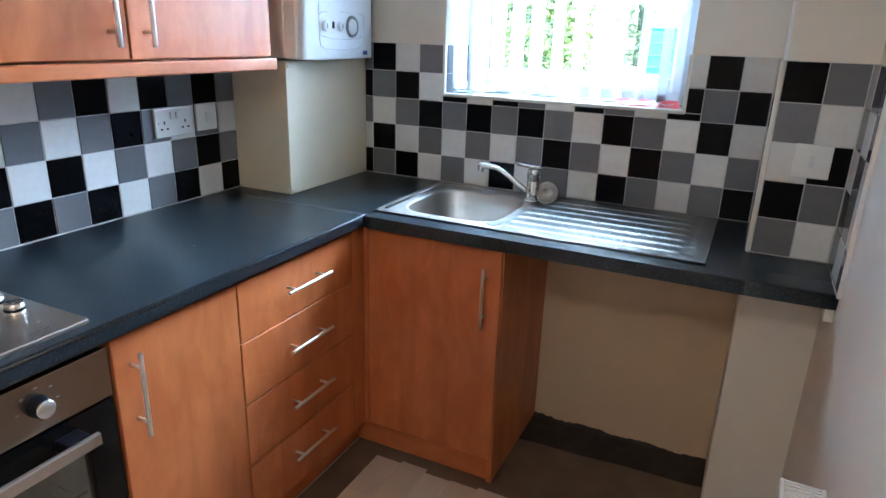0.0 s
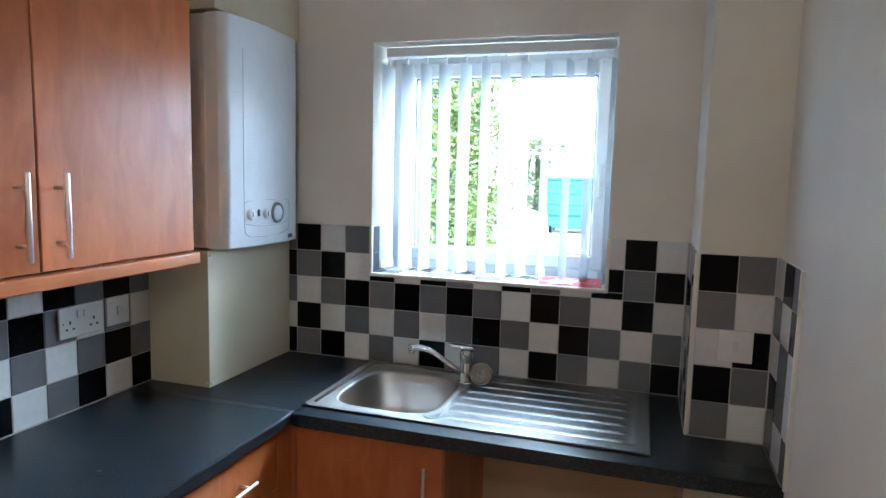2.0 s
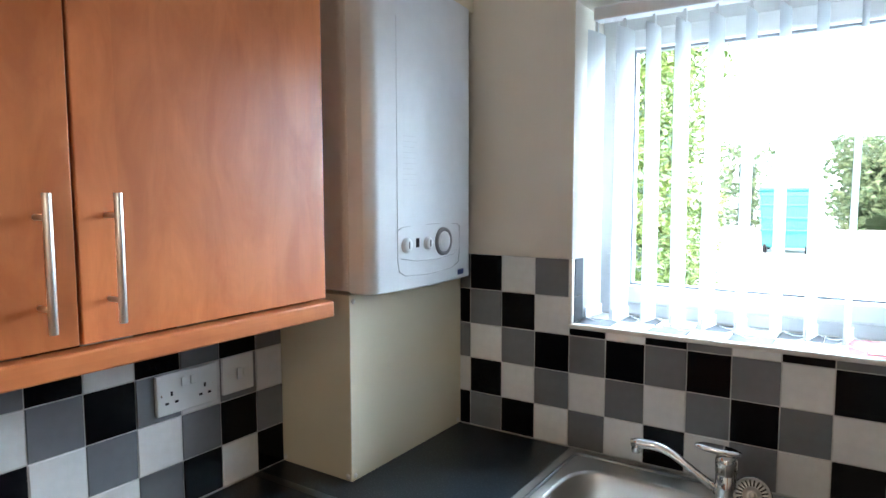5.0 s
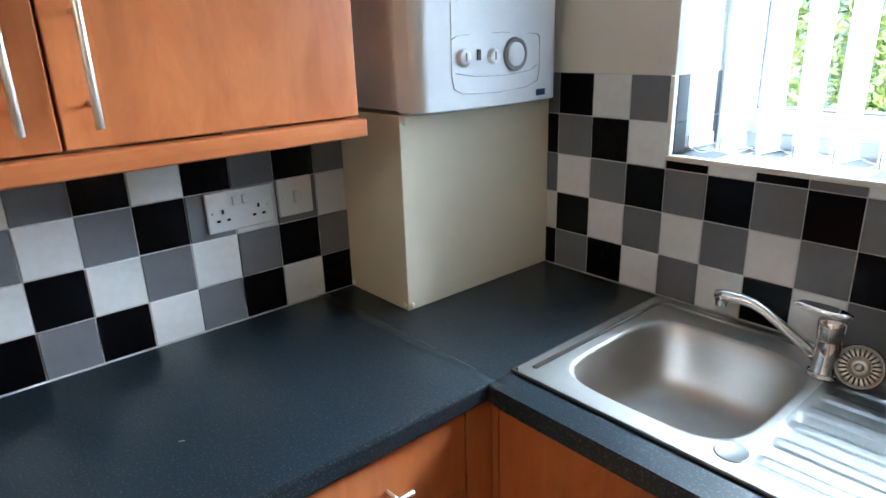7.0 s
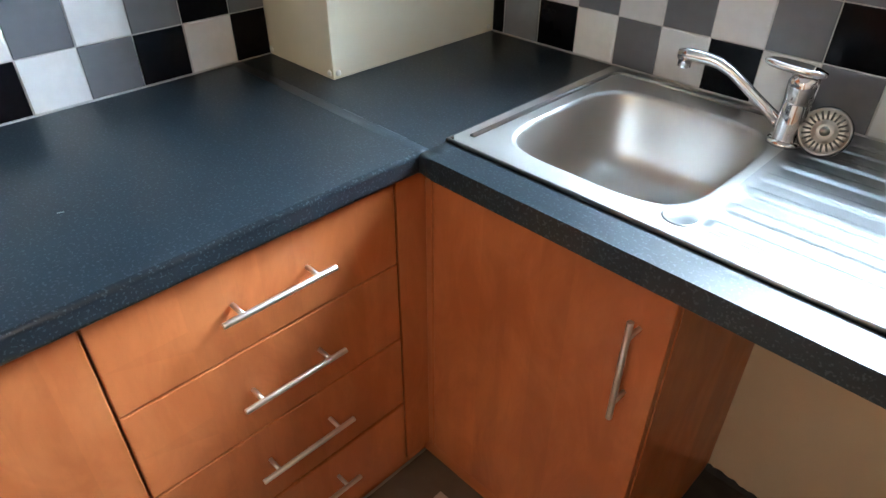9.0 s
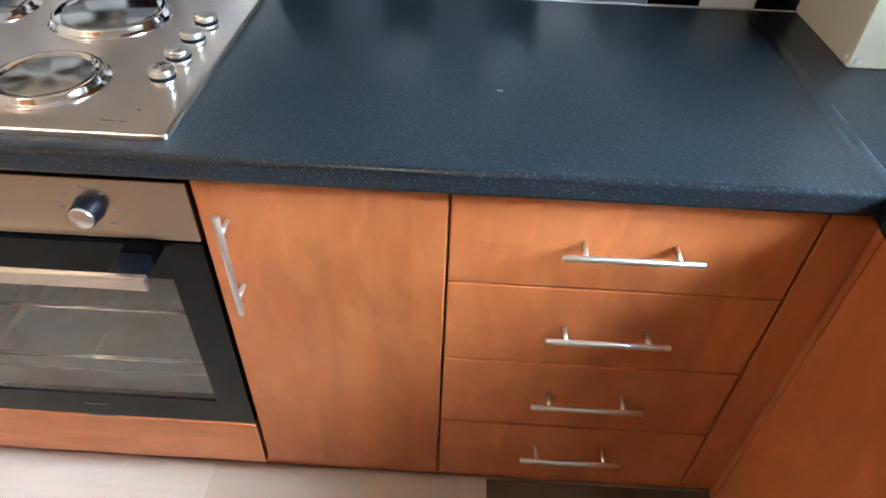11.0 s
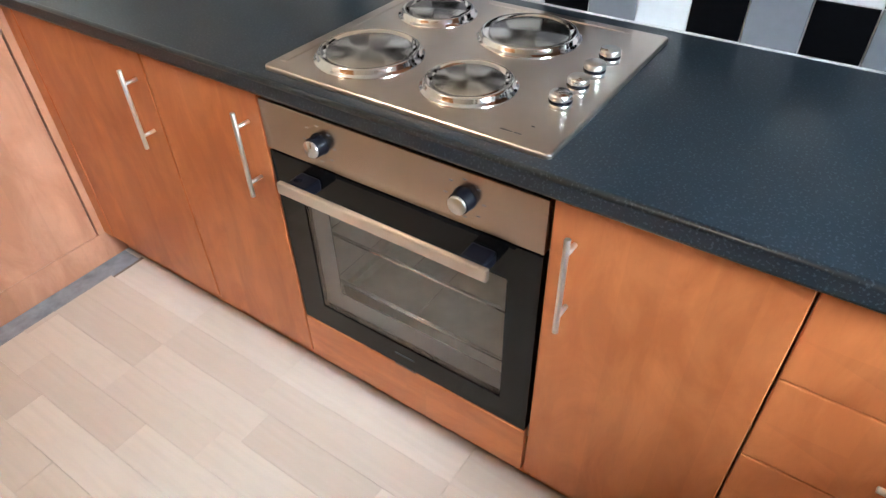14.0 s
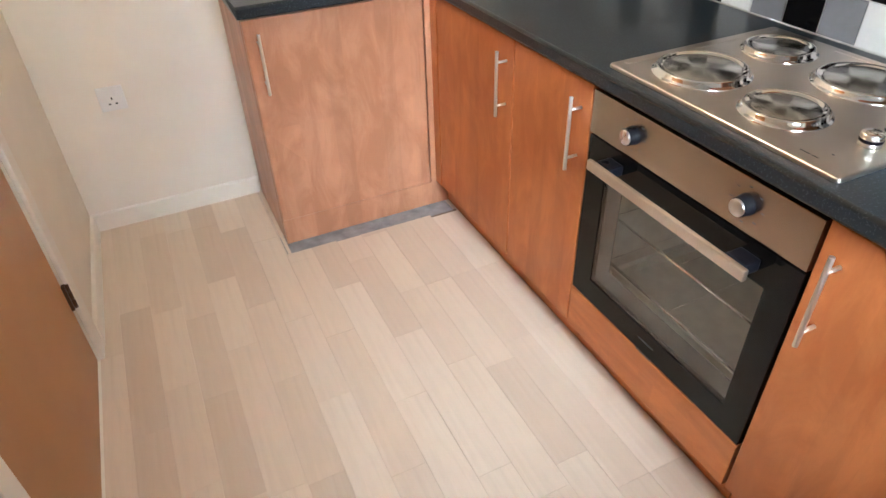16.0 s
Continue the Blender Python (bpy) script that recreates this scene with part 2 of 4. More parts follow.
DIMMARK = plain("dim_print", (0.045, 0.045, 0.05), 0.4)
BLUE = plain("blue_badge", (0.03, 0.07, 0.30), 0.3)
TEAL = plain("teal_plastic", (0.09, 0.36, 0.36), 0.45)
CONCRETE = plain("pale_concrete", (0.48, 0.47, 0.45), 0.85, 0.0, 0.12, 3.0)
BRICK = plain("outer_render", (0.40, 0.36, 0.32), 0.9)
LEAF = leaf_material("hedge_leaves", (0.060, 0.110, 0.020), (0.23, 0.27, 0.065))
LEAF2 = leaf_material("shrub_leaves", (0.07, 0.12, 0.05), (0.22, 0.27, 0.13))
# near-black green: the shade deep in a hedge, as colour
SHADELEAF = plain("foliage_shade", (0.020, 0.045, 0.012), 0.8, 0.0, 0.4, 14.0)
TWIG = plain("twig_wood", (0.07, 0.05, 0.03), 0.8)


# ---- mesh kit ----
def box(x0, x1, y0, y1, z0, z1, bev=0.0, seg=2, bm=None):
    b = bmesh.new()
    m = Matrix.LocRotScale(((x0 + x1) / 2, (y0 + y1) / 2, (z0 + z1) / 2), None, (abs(x1 - x0), abs(y1 - y0), abs(z1 - z0)))
    bmesh.ops.create_cube(b, size=1.0, matrix=m)
    if bev:
        bmesh.ops.bevel(b, geom=b.edges[:], offset=bev, segments=seg, affect="EDGES", profile=0.5)
    return join(bm, b)


def join(bm, b):
    if bm is None:
        return b
    me = bpy.data.meshes.new("tmp")
    b.to_mesh(me)
    b.free()
    bm.from_mesh(me)
    bpy.data.meshes.remove(me)
    return bm


def rod(p0, p1, r, n=16, r1=None, bm=None, bev=0.0):
    p0, p1 = Vector(p0), Vector(p1)
    b = bmesh.new()
    m = Matrix.Translation((p0 + p1) / 2) @ (p1 - p0).to_track_quat("Z", "Y").to_matrix().to_4x4()
    bmesh.ops.create_cone(b, cap_ends=True, segments=n, radius1=r, radius2=r if r1 is None else r1, depth=(p1 - p0).length, matrix=m)
    if bev:
        caps = [e for e in b.edges if any(len(f.verts) > 4 for f in e.link_faces)]
        bmesh.ops.bevel(b, geom=caps, offset=bev, segments=2, affect="EDGES", profile=0.5)
    for f in b.faces:
        f.smooth = len(f.verts) == 4
    return join(bm, b)


def turned(profile, n=40, at=(0, 0, 0), turn=None, bm=None):
    """A solid of revolution about z from (radius, height) pairs, then turned and moved."""
    b = bmesh.new()
    rings = []
    for r, z in profile:
        if r < 1e-6:
            rings.append([b.verts.new((0, 0, z))] * n)
        else:
            rings.append([b.verts.new((r * math.cos(2 * math.pi * k / n), r * math.sin(2 * math.pi * k / n), z)) for k in range(n)])
    for a, c in zip(rings, rings[1:]):
        for k in range(n):
            quad = []
            for v in (a[k], a[(k + 1) % n], c[(k + 1) % n], c[k]):
                if v not in quad:
                    quad.append(v)
            if len(quad) > 2:
                b.faces.new(quad).smooth = True
    m = Matrix.Translation(at) @ (turn or Matrix.Identity(4))
    bmesh.ops.transform(b, matrix=m, verts=b.verts[:])
    bmesh.ops.recalc_face_normals(b, faces=b.faces[:])
    return join(bm, b)


def tube(points, r, n=12, bm=None):
    """A round bar swept along points."""
    b = bmesh.new()
    pts = [Vector(p) for p in points]
    rings = []
    for i, p in enumerate(pts):
        d = (pts[min(i + 1, len(pts) - 1)] - pts[max(i - 1, 0)]).normalized()
        q = d.to_track_quat("Z", "Y")
        rr = r[i] if isinstance(r, (list, tuple)) else r
        rings.append([b.verts.new(p + q @ Vector((rr * math.cos(2 * math.pi * k / n), rr * math.sin(2 * math.pi * k / n), 0))) for k in range(n)])
    for a, c in zip(rings, rings[1:]):
        for k in range(n):
            b.faces.new((a[k], a[(k + 1) % n], c[(k + 1) % n], c[k])).smooth = True
    b.faces.new(rings[0][::-1])
    b.faces.new(rings[-1])
    bmesh.ops.recalc_face_normals(b, faces=b.faces[:])
    return join(bm, b)


def slab(xs, ys, z0, z1, skip=()):
    """A flat slab on a grid of cells, with some cells left open; only outer faces."""
    b = bmesh.new()
    vs = {}

    def v(i, j, z):
        if (i, j, z) not in vs:
            vs[i, j, z] = b.verts.new((xs[i], ys[j], z))
        return vs[i, j, z]

    cells = {(i, j) for i in range(len(xs) - 1) for j in range(len(ys) - 1)} - set(skip)
    for i, j in cells:
        b.faces.new((v(i, j, z1), v(i + 1, j, z1), v(i + 1, j + 1, z1), v(i, j + 1, z1)))
        b.faces.new((v(i, j + 1, z0), v(i + 1, j + 1, z0), v(i + 1, j, z0), v(i, j, z0)))
        for (di, dj), (a, c) in {(-1, 0): ((i, j + 1), (i, j)), (1, 0): ((i + 1, j), (i + 1, j + 1)), (0, -1): ((i, j), (i + 1, j)), (0, 1): ((i + 1, j + 1), (i, j + 1))}.items():
            if (i + di, j + dj) not in cells:
                b.faces.new((v(*a, z0), v(*c, z0), v(*c, z1), v(*a, z1)))
    return b


def upright(us, ws, t0, t1, skip, place):
    """A wall built like slab() but standing: place(u, w, t) gives the corner."""
    b = slab(us, ws, t0, t1, skip)
    for vert in b.verts:
        vert.co = place(*vert.co)
    bmesh.ops.recalc_face_normals(b, faces=b.faces[:])
    return b


def mesh_of(name, bm, material):
    me = bpy.data.meshes.new(name)
    bm.to_mesh(me)
    bm.free()
    me.materials.append(material)
    return me


def part(name, bm, material, parent, label=""):
    ob = new(name, mesh_of(name, bm, material))
    ob.parent = parent
    return tagged(ob, label)


def whole(name, bm, material, label, category, group="", kind=""):
    return tagged(new(name, mesh_of(name, bm, material)), label, category, group, kind)


def thing(name, m, label, category, group="", kind=""):
    ob = new(name)
    ob.empty_display_size = 0.1
    ob.matrix_world = m
    return tagged(ob, label, category, group, kind)


def structure(name, bm, material, label, category="wall"):
    return whole(name, bm, material, label, category, "", "structure")


# ---- the plan ----
XL, XR = -1.55, 0.308          # long walls
YN, YS = 2.10, -1.287           # window wall, far end wall
ZC = 2.255                     # ceiling
WT, WTH = 0.857, 0.038         # worktop top and thickness
FX = -0.985                    # door fronts of the long run
FY = 1.552                     # door fronts under the sink
UY = -0.848                    # door front of the return unit
EX, EY, EU = -0.966, 1.522, -0.825   # worktop front edges
PX, PY = 0.112, 1.775          # corner pier
WX0, WX1, WZ0, WZ1 = -0.978, -0.137, 1.18, 2.009   # window opening
GY = 2.30                      # window frame plane
KICK = 0.100                   # underside of doors

# walls, floor and ceiling
wall_north = structure("wall_north", upright([XL - 0.15, WX0, WX1, XR + 0.15], [-0.3, WZ0, WZ1, ZC + 0.1], YN, YN + 0.32, [(1, 1)], lambda u, w, t: (u, t, w)), CREAM, "cream painted wall with the kitchen window and chequered tiles")
wall_west = structure("wall_west", box(XL - 0.15, XL, YS - 0.15, YN, -0.3, ZC + 0.1), CREAM, "cream painted wall behind the long worktop")
DY0, DY1, DZ1 = -0.53, 0.275, 2.0
wall_east = structure("wall_east", upright([YS - 0.15, DY0, DY1, YN], [-0.3, 0.0, DZ1, ZC + 0.1], XR, XR + 0.12, [(1, 1)], lambda u, w, t: (t, u, w)), CREAM, "cream painted side wall with a door opening")
wall_south = structure("wall_south", box(XL - 0.15, XR + 0.15, YS - 0.15, YS, -0.3, ZC + 0.1), CREAM, "cream painted end wall above a pale skirting board")
pier = structure("wall_pier", box(PX, XR + 0.05, PY, YN, 0.0, ZC, 0.004), CREAM, "cream painted corner pier with chequered tiles")
floor = structure("floor", box(XL - 0.05, XR + 0.05, YS - 0.05, YN + 0.05, -0.12, -0.006), PLANKGAP, "pale oak-effect vinyl plank floor", "floor")
ceiling = structure("ceiling", box(XL - 0.15, XR + 0.15, YS - 0.15, YN + 0.32, ZC, ZC + 0.12), CEIL, "plain white painted ceiling", "ceiling")
part("plaster_patch", box(-0.515, PX, YN - 0.068, YN + 0.001, -0.006, WT - WTH - 0.002), PLASTER, wall_north, "bare tan plaster under the worktop")
part("old_lino", box(-1.03, XR, 1.12, 1.900, -0.006, -0.0035), LINO, floor, "older brown lino showing past the vinyl edge")
part("old_lino", box(-1.03, -0.905, UY + 0.07, 1.12, -0.006, -0.0035), LINO, floor, "older brown lino showing past the vinyl edge")
rag = random.Random(31)
b = bmesh.new()
last = None
for k in range(61):
    x = -0.52 + (PX + 0.52) * k / 60
    near = 1.856 + 0.031 * k / 60 + 0.003 * math.sin(k * 0.21) + rag.uniform(-0.0015, 0.0015)
    up = 0.009 + 0.004 * math.sin(k * 0.33 + 1) + rag.uniform(-0.003, 0.004)
    row = [b.verts.new(p) for p in ((x, near, -0.0034), (x, near + 0.004, -0.001), (x, YN - 0.080, -0.001), (x, YN - 0.074, 0.004), (x, YN - 0.0695, up))]
    if last:
        for i in range(4):
            b.faces.new((last[i], row[i], row[i + 1], last[i + 1]))
    last = row
part("bare_floor", b, DARKFLOOR, floor, "bare dark floor strip with a ragged edge by the wall")
part("bare_strip", box(-1.02, -0.36, UY - 0.06, UY + 0.075, -0.006, -0.002), GREYFLOOR, floor, "bare grey floor strip along the plinth")


def skirting(x0, x1, y0, y1, label):
    b = box(x0, x1, y0, y1, 0.0, 0.072)
    top = [e for e in b.edges if all(v.co.z > 0.05 for v in e.verts)]
    bmesh.ops.bevel(b, geom=top, offset=0.005, segments=2, affect="EDGES", profile=0.5)
    return structure("baseboard", b, GLOSS, label, "skirting board")


skirting(-0.366, XR - 0.050, YS, YS + 0.016, "cream gloss skirting board along the end wall")
LEAN = pose(XR, EY, 0, 0, 0, -0.85) @ pose(-XR, -EY, 0)     # the side wall is a little out of square
side_skirting = skirting(XR - 0.016, XR, YS - 0.02, DY0 - 0.066, "cream gloss skirting board beside the door")
for ob in (wall_east, side_skirting):
    ob.matrix_world = LEAN @ ob.matrix_world


# ---- wall tiles ----
def tile_mesh(w, h, colour):
    """A tile lying in x and z, its face towards -y."""
    g, d, e = 0.0012, 0.0066, 0.0012
    b = bmesh.new()
    back = [b.verts.new(p) for p in ((g, 0, g), (w - g, 0, g), (w - g, 0, h - g), (g, 0, h - g))]
    mid = [b.verts.new((v.co.x, -d + e, v.co.z)) for v in back]
    k = g + e
    face = [b.verts.new(p) for p in ((k, -d, k), (w - k, -d, k), (w - k, -d, h - k), (k, -d, h - k))]
    for lo, hi in ((back, mid), (mid, face)):
        for i in range(4):
            b.faces.new((lo[i], lo[(i + 1) % 4], hi[(i + 1) % 4], hi[i]))
    b.faces.new(face)
    return mesh_of("tile", b, TILE[colour])


TILE_MESHES = {}


def tile(parent, w, h, colour, m):
    key = (round(w, 4), round(h, 4), colour)
    if key not in TILE_MESHES:
        TILE_MESHES[key] = tile_mesh(*key)
    ob = new("tile", TILE_MESHES[key])
    ob.parent = parent
    ob.matrix_world = m @ pose(0, 0, 0, random.uniform(-0.25, 0.25), 0, random.uniform(-0.25, 0.25))
    return ob


def tile_field(parent, columns, rows, table, m, hole=None):
    """Tiles from column and row edges and a table of letters (bottom row first)."""
    for j, letters in enumerate(table):
        for i, c in enumerate(letters):
            u0, u1, w0, w1 = columns[i], columns[i + 1], rows[j], rows[j + 1]
            if c == ".":
                continue
            if hole and u0 < hole[1] - 1e-4 and u1 > hole[0] + 1e-4 and w1 > hole[2] + 1e-4:
                if w0 < hole[2] - 0.005 and u0 > hole[0] - 0.01 and u1 < hole[1] + 0.06:
                    tile(parent, u1 - u0, hole[2] - w0, c, m @ pose(u0, 0, w0))
                    if u1 > hole[1] + 0.01:
                        tile(parent, u1 - hole[1], w1 - hole[2], c, m @ pose(hole[1], 0, hole[2]))
                elif u1 > hole[1] + 0.01:
                    tile(parent, u1 - hole[1], w1 - w0, c, m @ pose(hole[1], 0, w0))
                continue
            tile(parent, u1 - u0, w1 - w0, c, m @ pose(u0, 0, w0))


ROWS_Z = [WT + 0.002, 0.957, 1.057, 1.157, 1.257, 1.357]
NORTH_X = [-1.317, -1.282, -1.181, -1.080, -0.981, -0.883, -0.784, -0.685, -0.587, -0.486, -0.385, -0.286, -0.185, -0.084, 0.014, PX - 0.008]
NORTH = ["BGBWGWBWGWBGWGB", "WBWGWGWGBGWBGWG", "GWGBGBGBGWBGWBW", "BGBWBWBGWBGWBGB", "GBWG........WBW"]
part("grout", box(-1.317, WX0 + 0.001, YN - 0.004, YN + 0.002, WT, 1.357), GROUT, wall_north)
part("grout", box(WX0 + 0.001, WX1, YN - 0.004, YN + 0.002, WT, WZ0), GROUT, wall_north)
part("grout", box(WX1, PX, YN - 0.004, YN + 0.002, WT, 1.357), GROUT, wall_north)
tile_field(wall_north, NORTH_X, ROWS_Z, NORTH, pose(0, YN, 0), (WX0, WX1, WZ0))

WEST_Y = [1.62, 1.539, 1.437, 1.338, 1.238, 1.137, 1.037, 0.937, 0.837, 0.737, 0.637, 0.537, 0.437, 0.337, 0.237, 0.137, 0.037, -0.063, -0.163, -0.263, -0.363, -0.463, -0.563, -0.663, -0.763, -0.863, -0.963, -1.063, -1.163, -1.263, -1.348]
WEST = ["BWBGWBGBGBWGBWGBGWBGWBGWGBWGBW", "GBGWGWBWBGBWGBWGWGBWGBWGBGWBGB", "WGWGBGWGWBGBWGBWBGWBGWBGWBGWGW", "GBGBWBGWBWGWBGWBGWGBWGBWGWBGBG", "WGWBGWGBGBWBGWGBWBGWBGWBGBWGWB"]
part("grout", box(XL - 0.002, XL + 0.004, YS, 1.62, WT, 1.357), GROUT, wall_west)
WEST_U = [1.62 - y for y in WEST_Y]
WEST_FLIP = [row[::-1] for row in WEST]
tile_field(wall_west, [-u for u in WEST_U][::-1], ROWS_Z, WEST_FLIP, pose(XL, 1.62, 0, 0, 0, 90))

part("grout", box(PX, XR, PY - 0.004, PY + 0.002, WT, 1.357), GROUT, pier)
tile_field(pier, [PX + 0.004, 0.211, XR - 0.008], ROWS_Z, ["GW", "BG", "WB", "GW", "BG"], pose(0, PY, 0))
part("grout", box(PX - 0.004, PX + 0.002, PY, YN - 0.008, WT, 1.357), GROUT, pier)
tile_field(pier, [0.0, 0.118, 0.218, 0.318], ROWS_Z, ["GWB", "WGW", "GWG", "BBW", "WWG"], pose(PX, YN - 0.007, 0, 0, 0, -90))
part("tile_trim", box(PX - 0.0085, PX + 0.003, PY - 0.0085, PY + 0.003, WT, 1.358, 0.003), GLOSS, pier, "white tile edge trim")
part("grout", box(XR - 0.004, XR + 0.002, EY - 0.02, PY - 0.002, WT, 1.357), GROUT, wall_east)
tile_field(wall_east, [0.0, 0.092, 0.192, 0.262], ROWS_Z, ["GWG", "BGW", "WGW", "GWB", "WBG"], pose(XR, PY - 0.008, 0, 0, 0, -90))

part("tile_trim", box(XR - 0.0095, XR + 0.002, PY - 0.278, PY - 0.2695, WT, 1.358, 0.003), GLOSS, wall_east, "white tile edge trim")

# sill and reveal tiles
for i, c in enumerate("GWGWGWWGW"):
    w = 0.0938
    tile(wall_north, w, 0.098, c, pose(WX0 + i * w, YN + 0.008, WZ0, -90))
    tile(wall_north, w, 0.090, "WGWGWGGWG"[i], pose(WX0 + i * w, YN + 0.107, WZ0, -90))
part("sill_trim", box(WX0 - 0.004, WX1 + 0.004, YN - 0.011, YN + 0.009, WZ0 - 0.004, WZ0 + 0.009, 0.004), GLOSS, wall_north, "white plastic sill edge trim")
for z0, z1, cs in ((WZ0 + 0.008, 1.257, "GG"), (1.257, 1.357, "GG")):
    for k, c in enumerate(cs):
        tile(wall_north, 0.095, z1 - z0, c, pose(WX0, YN + 0.006 + 0.096 * k, z0, 0, 0, 90))
        tile(wall_north, 0.095, z1 - z0, cs[1 - k], pose(WX1, YN + 0.198 - 0.096 * (1 - k), z0, 0, 0, -90))
part("tile_trim", box(WX0 - 0.006, WX0 + 0.006, YN - 0.009, YN + 0.006, WZ0, 1.357, 0.003), GLOSS, wall_north, "white tile edge trim")
part("tile_trim", box(WX1 - 0.006, WX1 + 0.006, YN - 0.009, YN + 0.006, WZ0, 1.357, 0.003), GLOSS, wall_north, "white tile edge trim")


# ---- window ----
def frame_ring(x0, x1, z0, z1, wd, y0, y1, bev=0.006):
    b = box(x0, x0 + wd, y0, y1, z0, z1, bev)
    box(x1 - wd, x1, y0, y1, z0, z1, bev, bm=b)
    box(x0 + wd - 0.004, x1 - wd + 0.004, y0 + 0.0005, y1 - 0.0005, z0, z0 + wd, bev, bm=b)
    return box(x0 + wd - 0.004, x1 - wd + 0.004, y0 + 0.0005, y1 - 0.0005, z1 - wd, z1, bev, bm=b)


window = thing("window_1", pose(0, GY, 0), "white plastic casement window with one clear pane", "window", "", "structure")
part("window_frame", frame_ring(WX0, WX1, WZ0 + 0.006, WZ1, 0.048, 0.0, 0.07), UPVC, window)
sash = part("sash", frame_ring(WX0 + 0.038, WX1 - 0.022, WZ0 + 0.042, WZ1 - 0.046, 0.052, -0.018, 0.04, 0.008), UPVC, window, "white opening sash")
part("bead", frame_ring(WX0 + 0.086, WX1 - 0.070, WZ0 + 0.090, WZ1 - 0.094, 0.010, 0.0, 0.03, 0.003), GREYLINE, sash, "grey glazing gasket")
pane = part("pane", box(WX0 + 0.089, WX1 - 0.073, 0.012, 0.018, WZ0 + 0.093, WZ1 - 0.097), GLASS, window, "clear glass pane")
pane.visible_shadow = False
handle = part("window_handle", box(WX1 - 0.060, WX1 - 0.036, -0.030, -0.018, 1.55, 1.62, 0.004), UPVC, window, "white casement handle")
part("lever", box(WX1 - 0.057, WX1 - 0.039, -0.045, -0.030, 1.48, 1.60, 0.005), UPVC, handle)
for z in (1.30, 1.86):
    part("hinge", box(WX0 + 0.030, WX0 + 0.0395, -0.012, -0.001, z, z + 0.06, 0.002), UPVC, window)


# ---- vertical blind ----
blind = thing("vertical_blind", pose(0, 2.165, 1.984), "white translucent vertical blind, its slats turned open", "blind")
rail = box(WX0 + 0.03, WX1 - 0.012, -0.022, 0.022, -0.020, 0.014, 0.005)
part("headrail", rail, UPVC, blind, "white blind headrail")
SLAT_X = [-0.945 + 0.0722 * k for k in range(12)]
for k, x in enumerate(SLAT_X):
    b = bmesh.new()
    n, half, top, bot = 6, 0.0445, -0.045, -0.780
    th = radians(10 + 2.5 * math.sin(k * 2.1))
    for z in (top, -0.3, -0.55, bot):
        for i in range(n + 1):
            s = -half + 2 * half * i / n
            bow = 0.004 * (1 - (s / half) ** 2)
            sway = 0.003 * math.sin(k * 1.7 + z * 3)
            b.verts.new((x + s * math.sin(th) + bow * math.cos(th) + sway, s * math.cos(th) - bow * math.sin(th), z))
    b.verts.ensure_lookup_table()
    for r in range(3):
        for i in range(n):
            a = r * (n + 1) + i
            b.faces.new((b.verts[a], b.verts[a + 1], b.verts[a + n + 2], b.verts[a + n + 1]))
    bmesh.ops.solidify(b, geom=b.faces[:], thickness=0.0005)
    s = part("slat", b, FABRIC, blind)
    part("hanger", box(x - 0.004, x + 0.004, -0.004, 0.004, -0.05, -0.018, 0.001), UPVC, s)
    w = box(-0.0015, 0.0015, -half + 0.004, half - 0.004, bot - 0.001, bot + 0.026, 0.0006)
    bmesh.ops.transform(w, matrix=pose(x + 0.003, 0, 0, 0, 0, -math.degrees(th)), verts=w.verts[:])
    part("weight", w, UPVC, s)
for side in (-1, 1):
    pts = []
    for k in range(11):
        for q in range(5):
            u = (k + q / 5)
            pts.append((SLAT_X[0] + 0.0722 * u + side * 0.008, side * 0.040, -0.775 - 0.012 * math.sin(math.pi * (q / 5))))
    part("chain", tube(pts, 0.0009, 5), UPVC, blind, "white linking chain along the slat bottoms")

leaflet = thing("leaflet", pose(-0.262, 2.150, WZ0 + 0.014, 9, 0, 4), "red paper leaflet with white print lying on the sill", "leaflet")
b = bmesh.new()
for i in range(7):
    for j in range(3):
        b.verts.new((-0.105 + 0.035 * i, -0.052 + 0.045 * j, 0.001 + 0.0035 * math.sin(i * 0.9) ** 2 + 0.002 * j))
b.verts.ensure_lookup_table()
for i in range(6):
    for j in range(2):
        a = i * 3 + j
        b.faces.new((b.verts[a], b.verts[a + 3], b.verts[a + 4], b.verts[a + 1]))
bmesh.ops.solidify(b, geom=b.faces[:], thickness=0.0015)
part("sheet", b, RED, leaflet)
part("print_block", box(-0.07, 0.01, -0.035, 0.0, 0.0055, 0.0065), WHITEPAPER, leaflet, "white printed panel")


# ---- door to the hall ----
door = thing("door_1", LEAN @ pose(XR, DY0, 0), "closed brown veneered flush door in a cream frame", "door", "", "structure")
part("door_leaf", box(0.006, 0.046, 0.004, DY1 - DY0 - 0.004, 0.006, DZ1 - 0.004, 0.002), DOORWOOD, door, "brown veneered flush leaf")
for nm, y0, y1 in (("architrave", -0.066, 0.0), ("architrave", DY1 - DY0, DY1 - DY0 + 0.066)):
    part(nm, box(-0.014, 0.0, y0, y1, 0.0, DZ1 + 0.0655, 0.004), GLOSS, door)
part("architrave", box(-0.013, 0.0, 0.0, DY1 - DY0, DZ1, DZ1 + 0.065, 0.004), GLOSS, door)
for z in (0.21, 1.72):
    h = part("hinge", box(-0.003, 0.0055, -0.012, 0.014, z, z + 0.085, 0.001), BRONZE, door, "dark bronze butt hinge")
    for q in range(3):
        part("knuckle", rod((-0.006, 0.001, z + 0.002 + q * 0.028), (-0.006, 0.001, z + 0.027 + q * 0.028), 0.0058, 12), BRONZE, h)
